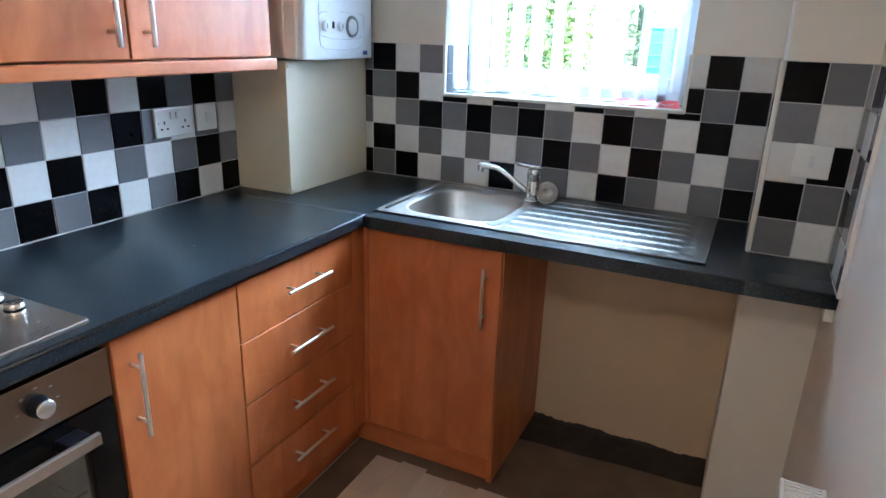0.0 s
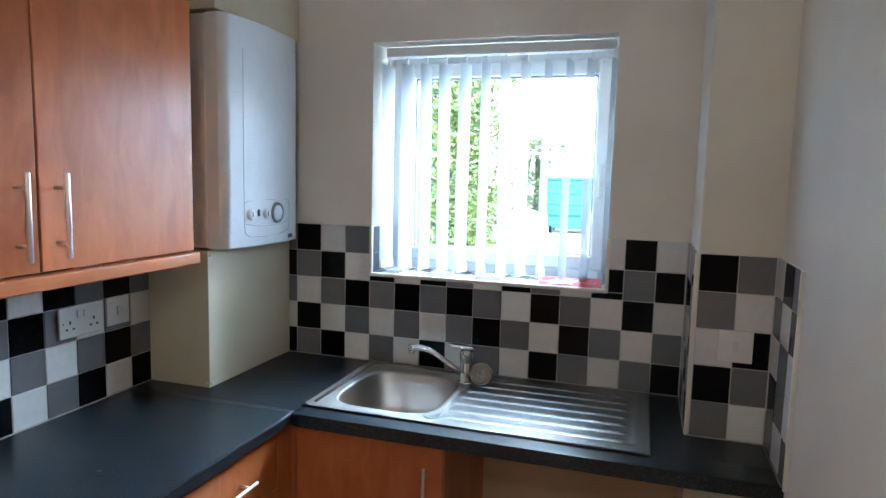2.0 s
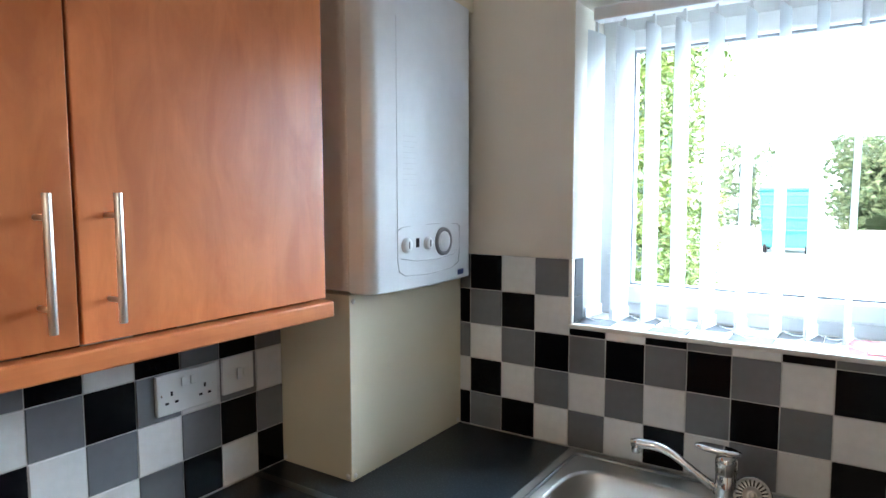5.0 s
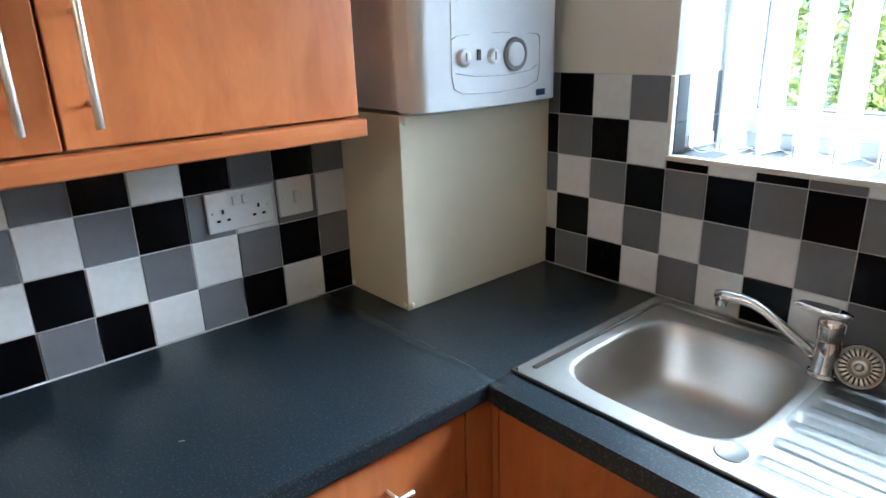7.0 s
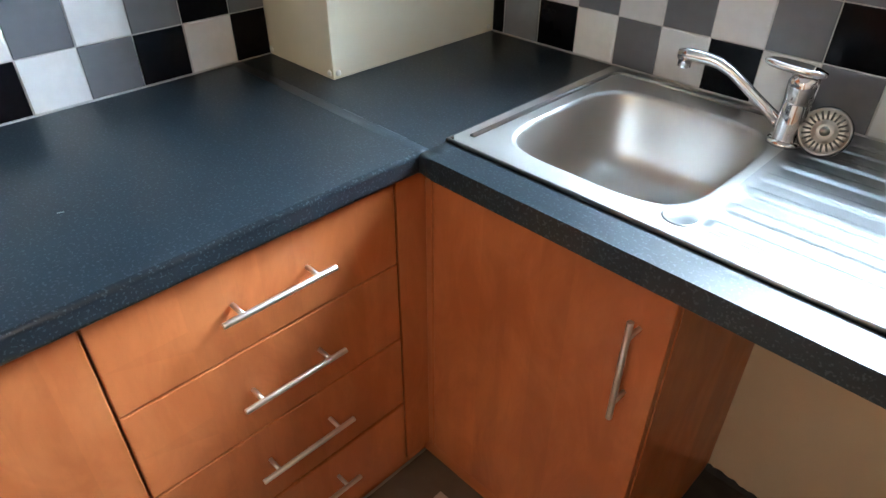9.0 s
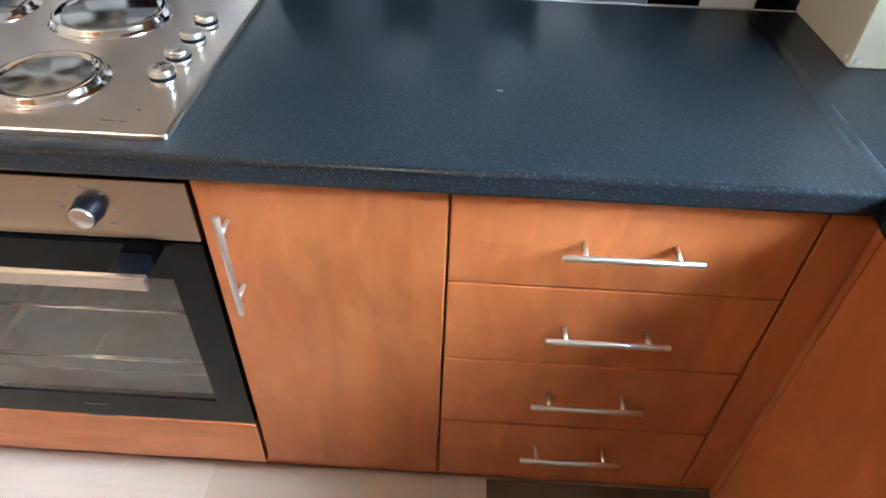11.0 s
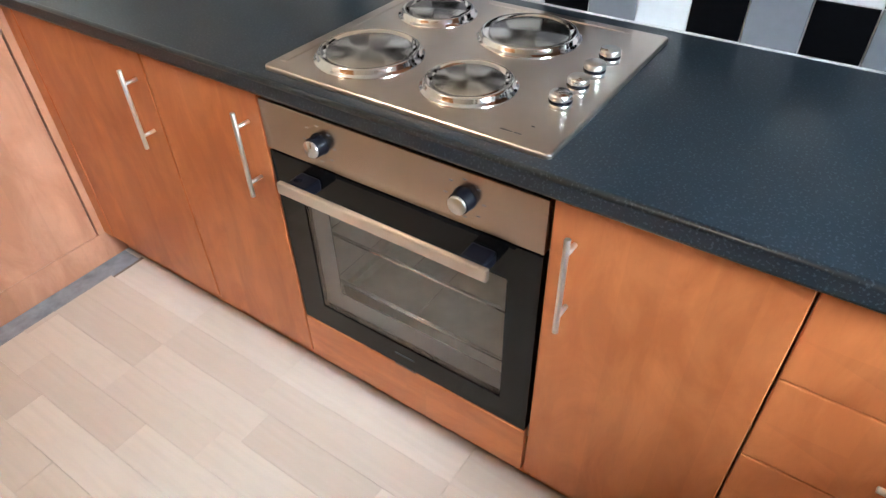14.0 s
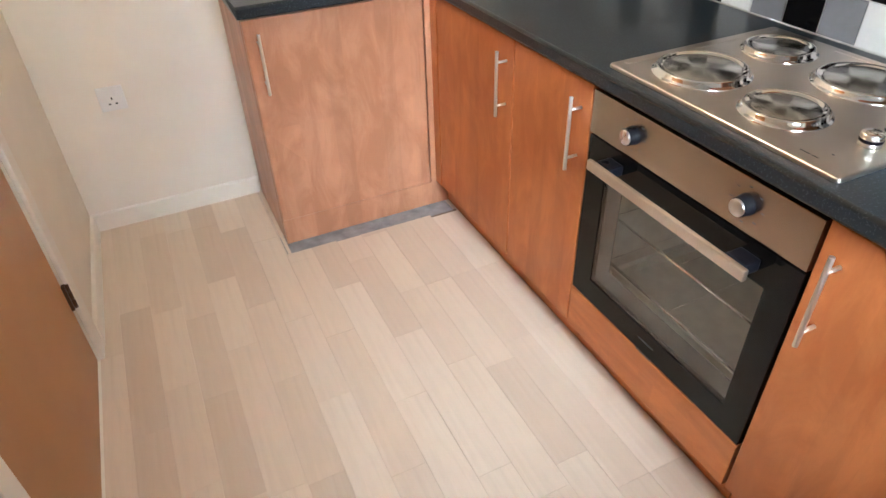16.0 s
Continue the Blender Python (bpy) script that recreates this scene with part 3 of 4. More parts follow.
lock = part("door_handle", turned([(0, 0), (0.024, 0), (0.024, 0.008), (0, 0.008)], 24, (0.006, 0.70, 1.0), pose(0, 0, 0, 0, -90)), SATIN, door, "satin lever handle")
part("lever", tube([(-0.002, 0.70, 1.0), (-0.045, 0.70, 1.0), (-0.05, 0.69, 1.0), (-0.05, 0.59, 1.0)], 0.008), SATIN, lock)


# ---- bar handles and kitchen units ----
def bar_handle(parent, x, z, length, upright_bar, out=0.032, r=0.0049):
    """A T-bar handle on a front that faces -y, centred at x, z; y = 0 is the front."""
    h = length / 2
    ends = ((x, -out, z - h), (x, -out, z + h)) if upright_bar else ((x - h, -out, z), (x + h, -out, z))
    hd = part("handle", rod(*ends, r, 16, bev=0.001), BARSTEEL, parent, "satin steel bar handle")
    for k in (-1, 1):
        o = k * (h - 0.032)
        px, pz = (x, z + o) if upright_bar else (x + o, z)
        part("post", rod((px, 0.0, pz), (px, -out, pz), 0.0040, 12), BARSTEEL, hd)


def front(name, parent, x0, x1, z0, z1, label="", mat_=None):
    """A door or drawer front, 19 mm thick, with soft edges; its outer face at y = 0."""
    return part(name, box(x0 + 0.0013, x1 - 0.0013, 0.0, 0.019, z0 + 0.0016, z1 - 0.0016, 0.0025, 3), mat_ or WOOD, parent, label)


def carcass(parent, w, depth, z0, z1):
    part("carcass", box(0.0, w, 0.022, depth, z0, z1), CARCASS, parent)


BASE_TOP = WT - WTH - 0.003
LEFT = 90


def base_unit(m, w, depth, label, hinge_side=None, kind="door", plinth_in=0.050, reach=0.0):
    unit = thing("base_cabinet" if kind == "door" else "drawer_unit", m, label, "cabinet", "cherry base units")
    carcass(unit, w, depth, KICK + 0.005, BASE_TOP)
    if kind == "door":
        d = front("door", unit, 0.0, w, KICK, BASE_TOP - 0.004)
        hx = 0.040 if hinge_side == "right" else w - 0.038
        bar_handle(d, hx, 0.680, 0.190, True)
    else:
        cuts = [KICK, 0.288, 0.470, 0.648, BASE_TOP - 0.004]
        for a, c, hz in zip(cuts, cuts[1:], (0.217, 0.390, 0.564, 0.737)):
            d = front("drawer_front", unit, 0.0, w, a, c - (0.004 if c < 0.3 else 0.0))
            bar_handle(d, w / 2 + 0.003, hz, 0.190, False)
    part("plinth", box(-0.004 - reach, w + (0.110 if kind != "door" else 0.0), plinth_in, plinth_in + 0.016, 0.0, KICK + 0.004), WOOD_X, unit, "cherry plinth board")
    return unit


DEPTH = FX - XL
base_unit(pose(FX, 0.992, 0, 0, 0, LEFT), 0.492, DEPTH, "cherry four-drawer base unit with satin bar handles", kind="drawers")
base_unit(pose(FX, 0.646, 0, 0, 0, LEFT), 0.345, DEPTH, "narrow cherry base cabinet beside the oven", "right")
base_unit(pose(FX, -0.303, 0, 0, 0, LEFT), 0.345, DEPTH, "narrow cherry base cabinet beside the oven", "left")
base_unit(pose(FX, -0.798, 0, 0, 0, LEFT), 0.493, DEPTH, "cherry corner base cabinet with a closed door", "left", reach=0.060)

# fillers at the inner corners
for x0, x1, y0, y1, nm in ((FX - 0.018, FX, 1.487, FY + 0.02, "a"), (FX - 0.018, FX, UY - 0.002, -0.800, "b"), (FX + 0.0005, -0.9688, FY, FY + 0.018, "c")):
    f = whole("corner_post", box(x0, x1, y0, y1, KICK - 0.001, BASE_TOP, 0.0015), WOOD, "cherry filler post in the inner cabinet corner", "filler post")

# sink cabinet with an open bay beside it
sink_unit = thing("sink_cabinet", pose(-0.968, FY, 0), "cherry sink base cabinet with one closed door", "cabinet", "cherry base units")
SW = 0.452
part("side_panel", box(SW - 0.018, SW, 0.0195, 0.50, 0.0, BASE_TOP, 0.001), WOOD, sink_unit, "cherry end panel facing the open bay")
part("side_panel", box(0.0, 0.018, 0.0195, 0.50, KICK, BASE_TOP), CARCASS, sink_unit)
part("base_shelf", box(0.018, SW - 0.018, 0.0195, 0.50, KICK, KICK + 0.018), CARCASS, sink_unit)
part("back_panel", box(0.018, SW - 0.018, 0.488, 0.50, KICK + 0.018, 0.62), CARCASS, sink_unit)
d = front("door", sink_unit, 0.0, SW, KICK, BASE_TOP - 0.004)
bar_handle(d, SW - 0.045, 0.664, 0.190, True)
part("plinth", box(-0.068, SW - 0.001, 0.033, 0.049, 0.0, KICK - 0.001), WOOD_X, sink_unit, "cherry plinth board")

# return unit at the far end
RET = -0.377
ret = thing("base_cabinet", pose(RET, UY, 0, 0, 0, 180), "cherry base cabinet at the end of the return worktop", "cabinet", "cherry base units")
RW = 0.6125
part("carcass", box(0.02, 0.572, 0.022, UY - YS - 0.002, KICK + 0.005, BASE_TOP), CARCASS, ret)
# fronts turned to the window take the cherry with daylight painted in
part("end_panel", box(-0.002, 0.018, 0.0195, UY - YS - 0.018, 0.0, BASE_TOP, 0.002), DAYLITWOOD, ret, "cherry end panel")
part("filler", box(0.5875, RW - 0.003, 0.0005, 0.019, KICK, BASE_TOP, 0.001), DAYLITWOOD, ret, "narrow cherry filler beside the door")
d = front("door", ret, -0.002, 0.583, KICK, BASE_TOP - 0.004, "cherry door with cool window daylight painted into its colour", DAYLITWOOD)
bar_handle(d, 0.037, 0.680, 0.190, True)
part("plinth", box(-0.001, RW + 0.055, 0.002, 0.018, 0.0, KICK - 0.001), DAYLITWOOD, ret, "cherry plinth board")


# ---- worktops ----
def roll_front(b, test):
    es = [e for e in b.edges if all(test(v.co) for v in e.verts) and abs(e.verts[0].co.z - e.verts[1].co.z) < 1e-5]
    bmesh.ops.bevel(b, geom=es, offset=0.008, segments=4, affect="EDGES", profile=0.5)
    for f in b.faces:
        f.smooth = f.calc_area() < 0.02
    return b


SX0, SX1, SY0, SY1 = -0.966, 0.014, 1.588, 2.076      # sink outline
wz0 = WT - WTH
SEAL = plain("pale_sealant", (0.44, 0.43, 0.40), 0.5)


def worktop(b, label, beads):
    t = thing("worktop", pose(0, 0, WT), label, "worktop", "laminate worktops")
    bmesh.ops.translate(b, vec=(0, 0, -WT), verts=b.verts[:])
    part("slab", b, TOP, t)
    for p, q in beads:
        part("sealant_bead", tube([(*p, 0.0008), (*q, 0.0006)], 0.0014, 8), SEAL, t, "pale sealant bead along the tiles")
    return t


JY = 1.546                                     # joint between the two runs
b = slab([XL + 0.001, EX, SX0 + 0.03, -0.562, PX - 0.001, XR - 0.001], [EY, JY, SY0 + 0.03, PY - 0.001, SY1 - 0.03, YN - 0.001], wz0, WT, [(0, 0), (2, 2), (2, 3), (4, 3), (4, 4)])
worktop(roll_front(b, lambda c: abs(c.y - EY) < 1e-4), "charcoal speckled laminate worktop around the sink", [((-1.31, YN - 0.0075), (PX, YN - 0.0075)), ((PX - 0.0075, PY), (PX - 0.0075, YN)), ((PX, PY - 0.0075), (XR, PY - 0.0075)), ((XR - 0.0075, EY), (XR - 0.0075, PY))])
b = slab([XL + 0.001, EX - 0.0004], [EU, EY, JY - 0.0004], wz0, WT)
long_top = worktop(roll_front(b, lambda c: abs(c.x - EX) < 1e-3 and c.y < EY + 1e-3), "charcoal speckled laminate worktop holding the hob", [((XL + 0.0075, EU), (XL + 0.0075, EY))])
b = slab([XL + 0.001, RET + 0.012], [YS + 0.001, EU - 0.0004], wz0, WT)
worktop(roll_front(b, lambda c: abs(c.y - EU) < 2e-3), "charcoal speckled laminate worktop on the return unit", [((XL + 0.0075, YS), (XL + 0.0075, EU))])


for x0, x1 in ((-1.19, -1.135), (-1.092, -1.020)):
    part("joint_strip", box(x0, x1, JY - 0.0008, JY + 0.0002, -0.0006, 0.0003), GREYLINE, long_top, "thin grey filler along the joint")
b = box(-0.0045, 0.0045, -0.001, 0.001, -0.0002, 0.0006, 0.0002, 1)
bmesh.ops.transform(b, matrix=pose(-1.180, 1.055, 0, 0, 0, 70), verts=b.verts[:])
part("paint_fleck", b, SEAL, long_top, "tiny pale paint fleck")


# ---- boiler, its boxing and the wall cabinet ----
box_low = thing("pipe_boxing", pose(XL, 1.62, WT), "cream painted boxing hiding pipes under the boiler", "pipe boxing")
part("panel", box(0.001, 0.233, 0.0, YN - 1.62 - 0.001, 0.0, 0.440, 0.002), BOXING, box_low)
for y, z in ((0.012, 0.012), (0.012, 0.425), (0.46, 0.012)):
    part("screw_cap", turned([(0, 0.004), (0.004, 0.0035), (0.006, 0.0015), (0.0065, 0)], 14, (0.233, y, z), pose(0, 0, 0, 0, 90)), GLOSS, box_low, "cream screw cap")
for x, z in ((0.221, 0.012), (0.012, 0.012)):
    part("screw_cap", turned([(0, 0.004), (0.004, 0.0035), (0.006, 0.0015), (0.0065, 0)], 14, (x, 0.0, z), pose(0, 0, 0, 90)), GLOSS, box_low, "cream screw cap")
box_up = thing("pipe_boxing", pose(XL, 1.615, 2.022), "cream painted boxing above the boiler up to the ceiling", "pipe boxing")
part("panel", box(0.001, 0.275, 0.0, YN - 1.615 - 0.003, 0.0, ZC - 2.022 - 0.002, 0.002), BOXING, box_up)

boiler = thing("boiler", pose(XL, 1.615, 1.302), "white wall-hung boiler with a bowed front cover", "boiler")
BW, BH = 0.43, 0.712
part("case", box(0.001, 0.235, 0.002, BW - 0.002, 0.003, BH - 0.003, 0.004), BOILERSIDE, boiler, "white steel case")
b = bmesh.new()
prof = [(0.238, 0.0)]
n = 28
for i in range(n + 1):
    u = i / n
    e = min(u, 1 - u) * BW
    edge = 0.280 + 0.020 * (1 - (1 - min(1.0, e / 0.022)) ** 2) ** 0.5
    prof.append((edge + 0.018 * math.sin(math.pi * u), u * BW))
prof.append((0.238, BW))
lo = [b.verts.new((x, y, 0.0)) for x, y in prof]
hi = [b.verts.new((x, y, BH)) for x, y in prof]
for i in range(len(prof)):
    k = (i + 1) % len(prof)
    b.faces.new((lo[i], lo[k], hi[k], hi[i])).smooth = 0 < i < len(prof) - 2
top_face, low_face = b.faces.new(hi), b.faces.new(lo[::-1])
bmesh.ops.recalc_face_normals(b, faces=b.faces[:])
bmesh.ops.bevel(b, geom=list(top_face.edges) + list(low_face.edges), offset=0.004, segments=2, affect="EDGES", profile=0.5)
cover = part("front_cover", b, BOILERWHITE, boiler, "glossy white bowed cover")


def bow(y):
    """Depth of the cover's face at a place across it."""
    e = min(y, BW - y)
    return 0.280 + 0.020 * (1 - (1 - min(1.0, e / 0.022)) ** 2) ** 0.5 + 0.018 * math.sin(math.pi * y / BW)


def on_cover(points, r, name, mat_, label=""):
    return part(name, tube([(bow(y) + 0.0004, y, z) for y, z in points], r, 6), mat_, boiler, label)


on_cover([(0.085, 0.62), (0.085, 0.148)], 0.0008, "crease", FAINT, "faint crease down the cover")
on_cover([(0.085, 0.148), (0.085, 0.07), (0.09, 0.045), (0.11, 0.034), (0.20, 0.03), (0.30, 0.034), (0.345, 0.045), (0.352, 0.07), (0.352, 0.14), (0.34, 0.147), (0.22, 0.152), (0.10, 0.148), (0.085, 0.14)], 0.0009, "panel_line", SOFTLINE, "fine grey line round the controls")
on_cover([(0.095, 0.075), (0.15, 0.066), (0.24, 0.064), (0.32, 0.070), (0.34, 0.080)], 0.0009, "panel_line", SOFTLINE, "fine grey line under the controls")
for y, r in ((0.115, 0.017), (0.195, 0.015)):
    k = part("control_knob", turned([(0, 0.010), (r * 0.8, 0.010), (r * 0.92, 0.008), (r, 0.0)], 24, (bow(y) - 0.001, y, 0.105), pose(0, 0, 0, 0, 90)), BOILERWHITE, boiler, "small white control knob")
    part("pointer", box(bow(y) + 0.0085, bow(y) + 0.0105, y - 0.0015, y + 0.0015, 0.098, 0.114), GREYLINE, k)
    part("ring", turned([(r, 0.001), (r + 0.002, 0.001), (r + 0.001, -0.002), (r, -0.002)], 24, (bow(y) + 0.001, y, 0.105), pose(0, 0, 0, 0, 90)), FAINT, k)
part("indicator", box(bow(0.155) - 0.002, bow(0.155) + 0.002, 0.150, 0.161, 0.098, 0.120, 0.001), BLACKPLASTIC, boiler, "small dark indicator window")
g = part("pressure_gauge", turned([(0, 0.006), (0.026, 0.006), (0.028, 0.009), (0.034, 0.008), (0.036, 0.0)], 36, (bow(0.262) - 0.001, 0.262, 0.106), pose(0, 0, 0, 0, 90)), GREYLINE, boiler, "round pressure gauge with a dark rim")
part("dial", turned([(0, 0.0075), (0.025, 0.0072), (0.0255, 0.005)], 32, (bow(0.262), 0.262, 0.106), pose(0, 0, 0, 0, 90)), BOILERWHITE, g, "pale dial face")


def cover_patch(name, y0, y1, z0, z1, proud, mat_, label=""):
    """A thin patch that follows the bowed cover."""
    b = bmesh.new()
    cols = []
    for k in range(7):
        y = y0 + (y1 - y0) * k / 6
        cols.append([b.verts.new((bow(y) + proud, y, z)) for z in (z0, z1)])
    for p, q in zip(cols, cols[1:]):
        b.faces.new((p[0], q[0], q[1], p[1]))
    bmesh.ops.solidify(b, geom=b.faces[:], thickness=0.0008)
    return part(name, b, mat_, boiler, label)


cover_patch("badge", 0.340, 0.376, 0.012, 0.026, 0.0012, BLUE, "small blue badge")
for q in range(10):
    wd = (0.044, 0.05, 0.038, 0.047)[q % 4]
    cover_patch("print_line", 0.105, 0.105 + wd, 0.357 - q * 0.0125, 0.3580 - q * 0.0125, 0.0008, FAINT, "faint printed notice line")

cab = thing("wall_cabinet", pose(-1.246, 0.47, 0, 0, 0, LEFT), "cherry wall cabinet with two closed doors", "cabinet")
CW = 1.006
part("carcass", box(0.0, CW - 0.012, 0.031, 1.55 - 1.246 - 0.002, 1.312, 2.005), CARCASS, cab)
part("end_panel", box(CW - 0.011, CW + 0.006, 0.0305, 1.55 - 1.246 - 0.002, 1.312, 2.005, 0.001), WOOD, cab)
for x0, x1, hx in ((0.0, 0.5245, 0.474), (0.5265, CW + 0.007, 0.568)):
    d = front("door", cab, x0, x1, 1.314, 2.003)
    d.location.y = 0.010
    bar_handle(d, hx, 1.437, 0.185, True, 0.034, 0.0058)
part("pelmet", box(-0.006, CW + 0.012, -0.008, 0.030, 1.278, 1.311, 0.004, 3), WOOD_X, cab, "cherry light pelmet under the doors")
part("pelmet", box(CW - 0.006, CW + 0.011, 0.030, 1.55 - 1.246 - 0.002, 1.279, 1.311, 0.003), WOOD, cab)
b = box(-0.02, CW + 0.009, -0.014, 0.05, 2.006, 2.040)
for v in b.verts:
    if v.co.z < 2.02 and v.co.y < 0.0:
        v.co.y += 0.010
bmesh.ops.bevel(b, geom=b.edges[:], offset=0.004, segments=2, affect="EDGES", profile=0.5)
part("cornice", b, WOOD_X, cab, "cherry cornice along the top")
part("cornice", box(CW - 0.03, CW + 0.008, 0.05, 1.55 - 1.246 - 0.002, 2.006, 2.039, 0.004), WOOD, cab)


# ---- sink, tap, strainer ----
sink = thing("sink", pose(0, 0, WT), "stainless steel single-bowl sink with ribbed drainer", "sink")
MX = -0.560                                   # bowl half | drainer half
cx, cy, ha, hb = -0.744, 1.810, 0.163, 0.174


def ring_pts(a, bb, p, z, n=96, ox=0.0, oy=0.0):
    pts = []
    for k in range(n):
        th = 2 * math.pi * (k + 0.5) / n
        c, s = math.cos(th), math.sin(th)
        r = (abs(c / a) ** p + abs(s / bb) ** p) ** (-1 / p)
        pts.append((cx + ox + r * c, cy + oy + r * s, z))
    return pts


b = bmesh.new()
n = 96
outer = []
for k in range(n):
    th = 2 * math.pi * (k + 0.5) / n
    c, s = math.cos(th), math.sin(th)
    tx = ((MX if c > 0 else SX0) - cx) / c if abs(c) > 1e-9 else 1e9
    ty = ((SY1 if s > 0 else SY0) - cy) / s if abs(s) > 1e-9 else 1e9
    r = min(tx, ty)
    outer.append((cx + r * c, cy + r * s, 0.006))
loops = [outer, ring_pts(ha + 0.008, hb + 0.008, 4.2, 0.006), ring_pts(ha + 0.003, hb + 0.003, 4.2, 0.0045), ring_pts(ha - 0.001, hb - 0.001, 4.2, -0.002), ring_pts(ha - 0.008, hb - 0.008, 4.2, -0.05), ring_pts(ha - 0.017, hb - 0.017, 4.0, -0.105), ring_pts(ha - 0.032, hb - 0.032, 3.8, -0.132), ring_pts(ha - 0.060, hb - 0.060, 3.4, -0.143), ring_pts(0.05, 0.05, 2.0, -0.150), ring_pts(0.040, 0.040, 2.0, -0.151)]
vl = [[b.verts.new(p) for p in lp] for lp in loops]
for a, c in zip(vl, vl[1:]):
    for k in range(n):
        b.faces.new((a[k], a[(k + 1) % n], c[(k + 1) % n], c[k])).smooth = True
bmesh.ops.recalc_face_normals(b, faces=b.faces[:])
part("bowl", b, BOWLSTEEL_LIT, sink, "brushed steel bowl")
dr = part("drain", turned([(0.040, 0.0), (0.040, -0.004), (0.036, -0.006), (0.030, -0.012), (0, -0.013)], 32, (cx, cy, -0.1505)), CHROME, sink, "steel waste outlet")
part("drain_hole", turned([(0, 0.001), (0.018, 0.001), (0.018, 0.0)], 24, (cx, cy, -0.1630)), BLACKPLASTIC, dr)

# drainer: raised ribs running along it, falling towards the bowl
b = bmesh.new()
nx, ny = 90, 200
grid = []
for i in range(nx + 1):
    x = MX + (SX1 - MX) * i / nx
    col = []
    for j in range(ny + 1):
        y = SY0 + (SY1 - SY0) * j / ny
        z = 0.006
        u0 = MX + 0.002 + 0.020 * ((y - SY0) / (SY1 - SY0)) ** 2
        inside = min(1.0, max(0.0, (x - u0) / 0.012)) * min(1.0, max(0.0, (SX1 - 0.035 - x) / 0.015)) * min(1.0, max(0.0, (y - SY0 - 0.040) / 0.012)) * min(1.0, max(0.0, (SY1 - 0.035 - y) / 0.012))
        dish = inside * (-0.002 - 0.002 * (SX1 - x))
        ribs = 0.0
        if inside > 0:
            q = ((y - 1.6965) / 0.061) % 1.0
            along = min(1.0, max(0.0, (x - u0 - 0.006) / 0.010)) * min(1.0, max(0.0, (SX1 - 0.06 - x) / 0.02))
            ribs = inside * along * 0.0034 * math.exp(-((q - 0.25) / 0.22) ** 6)
        col.append(b.verts.new((x, y, z + dish + ribs)))
    grid.append(col)
for i in range(nx):
    for j in range(ny):
        b.faces.new((grid[i][j], grid[i + 1][j], grid[i + 1][j + 1], grid[i][j + 1])).smooth = True
part("drainer", b, SINKSTEEL_DIMMED, sink, "ribbed steel draining board")
rim = tube([(SX0, SY0, 0.003), (SX1, SY0, 0.003)], 0.0034, 10)
for p, q in (((SX1, SY0), (SX1, SY1)), ((SX1, SY1), (SX0, SY1)), ((SX0, SY1), (SX0, SY0))):
    tube([(*p, 0.003), (*q, 0.003)], 0.0034, 10, bm=rim)
for p in ((SX0, SY0), (SX1, SY0), (SX1, SY1), (SX0, SY1)):
    turned([(0, 0.0035), (0.0024, 0.0024), (0.0034, 0.0), (0.0024, -0.0024), (0, -0.003)], 10, (*p, 0.003), bm=rim)
part("rim", rim, SINKSTEEL_DIMMED, sink, "rolled steel rim")
part("rim_bead", tube([(SX0 + 0.026, SY0 + 0.03, 0.0062), (SX0 + 0.026, SY1 - 0.05, 0.0062), (SX0 + 0.032, SY1 - 0.032, 0.0062), (SX0 + 0.05, SY1 - 0.026, 0.0062), (MX - 0.06, SY1 - 0.026, 0.0062)], 0.0050, 12), SINKSTEEL_DIMMED, sink, "pressed bead round the bowl")
part("overflow_boss", turned([(0, 0.0012), (0.022, 0.0012), (0.024, 0.002), (0.0255, 0.0)], 30, (-0.577, 1.637, 0.006)), SINKSTEEL_DIMMED, sink, "pressed round tap-hole blank")

tap = thing("tap", pose(-0.570, 1.966, WT + 0.006), "chrome single-lever mixer tap with a long spout", "tap")
part("base_ring", turned([(0, 0.0), (0.029, 0.0), (0.029, 0.004), (0.025, 0.009), (0, 0.009)], 30), CHROME, tap)
part("body", turned([(0.0235, 0.007), (0.0215, 0.020), (0.0215, 0.066), (0.0205, 0.068), (0.0205, 0.072), (0.0225, 0.074), (0.0225, 0.100), (0.0200, 0.109), (0.012, 0.113), (0, 0.114)], 30), CHROME, tap)
part("spout", tube([(-0.012, -0.002, 0.026), (-0.045, -0.007, 0.050), (-0.080, -0.012, 0.075), (-0.108, -0.017, 0.094), (-0.128, -0.020, 0.103), (-0.150, -0.024, 0.107), (-0.180, -0.029, 0.1075), (-0.194, -0.031, 0.106)], [0.0105, 0.0092, 0.0085, 0.0085, 0.0092, 0.0102, 0.0108, 0.0092], 18), CHROME, tap, "long straight chrome spout")
part("outlet", rod((-0.182, -0.029, 0.106), (-0.183, -0.029, 0.086), 0.0112, 18, 0.0108, bev=0.0012), CHROME, tap)
lv = bmesh.new()
rings = []
for h, k in ((-0.0055, 0.86), (-0.002, 1.0), (0.003, 1.0), (0.0062, 0.80)):
    ring = []
    for q in range(32):
        a = 2 * math.pi * q / 32
        c, sn = math.cos(a), math.sin(a)
        u = -0.018 + 0.046 * k * math.copysign(abs(c) ** 0.8, c)
        v = 0.0180 * k * math.copysign(abs(sn) ** 0.8, sn) * (1.0 + 3.0 * min(0.0, u) * 0.9)
        ring.append(lv.verts.new((u, v, 0.118 + h - 0.10 * u)))
    rings.append(ring)
for a, c in zip(rings, rings[1:]):
    for q in range(32):
        lv.faces.new((a[q], a[(q + 1) % 32], c[(q + 1) % 32], c[q])).smooth = True
lv.faces.new(rings[0][::-1])
lv.faces.new(rings[-1])
bmesh.ops.transform(lv, matrix=pose(0, 0, 0, 0, 0, 12), verts=lv.verts[:])
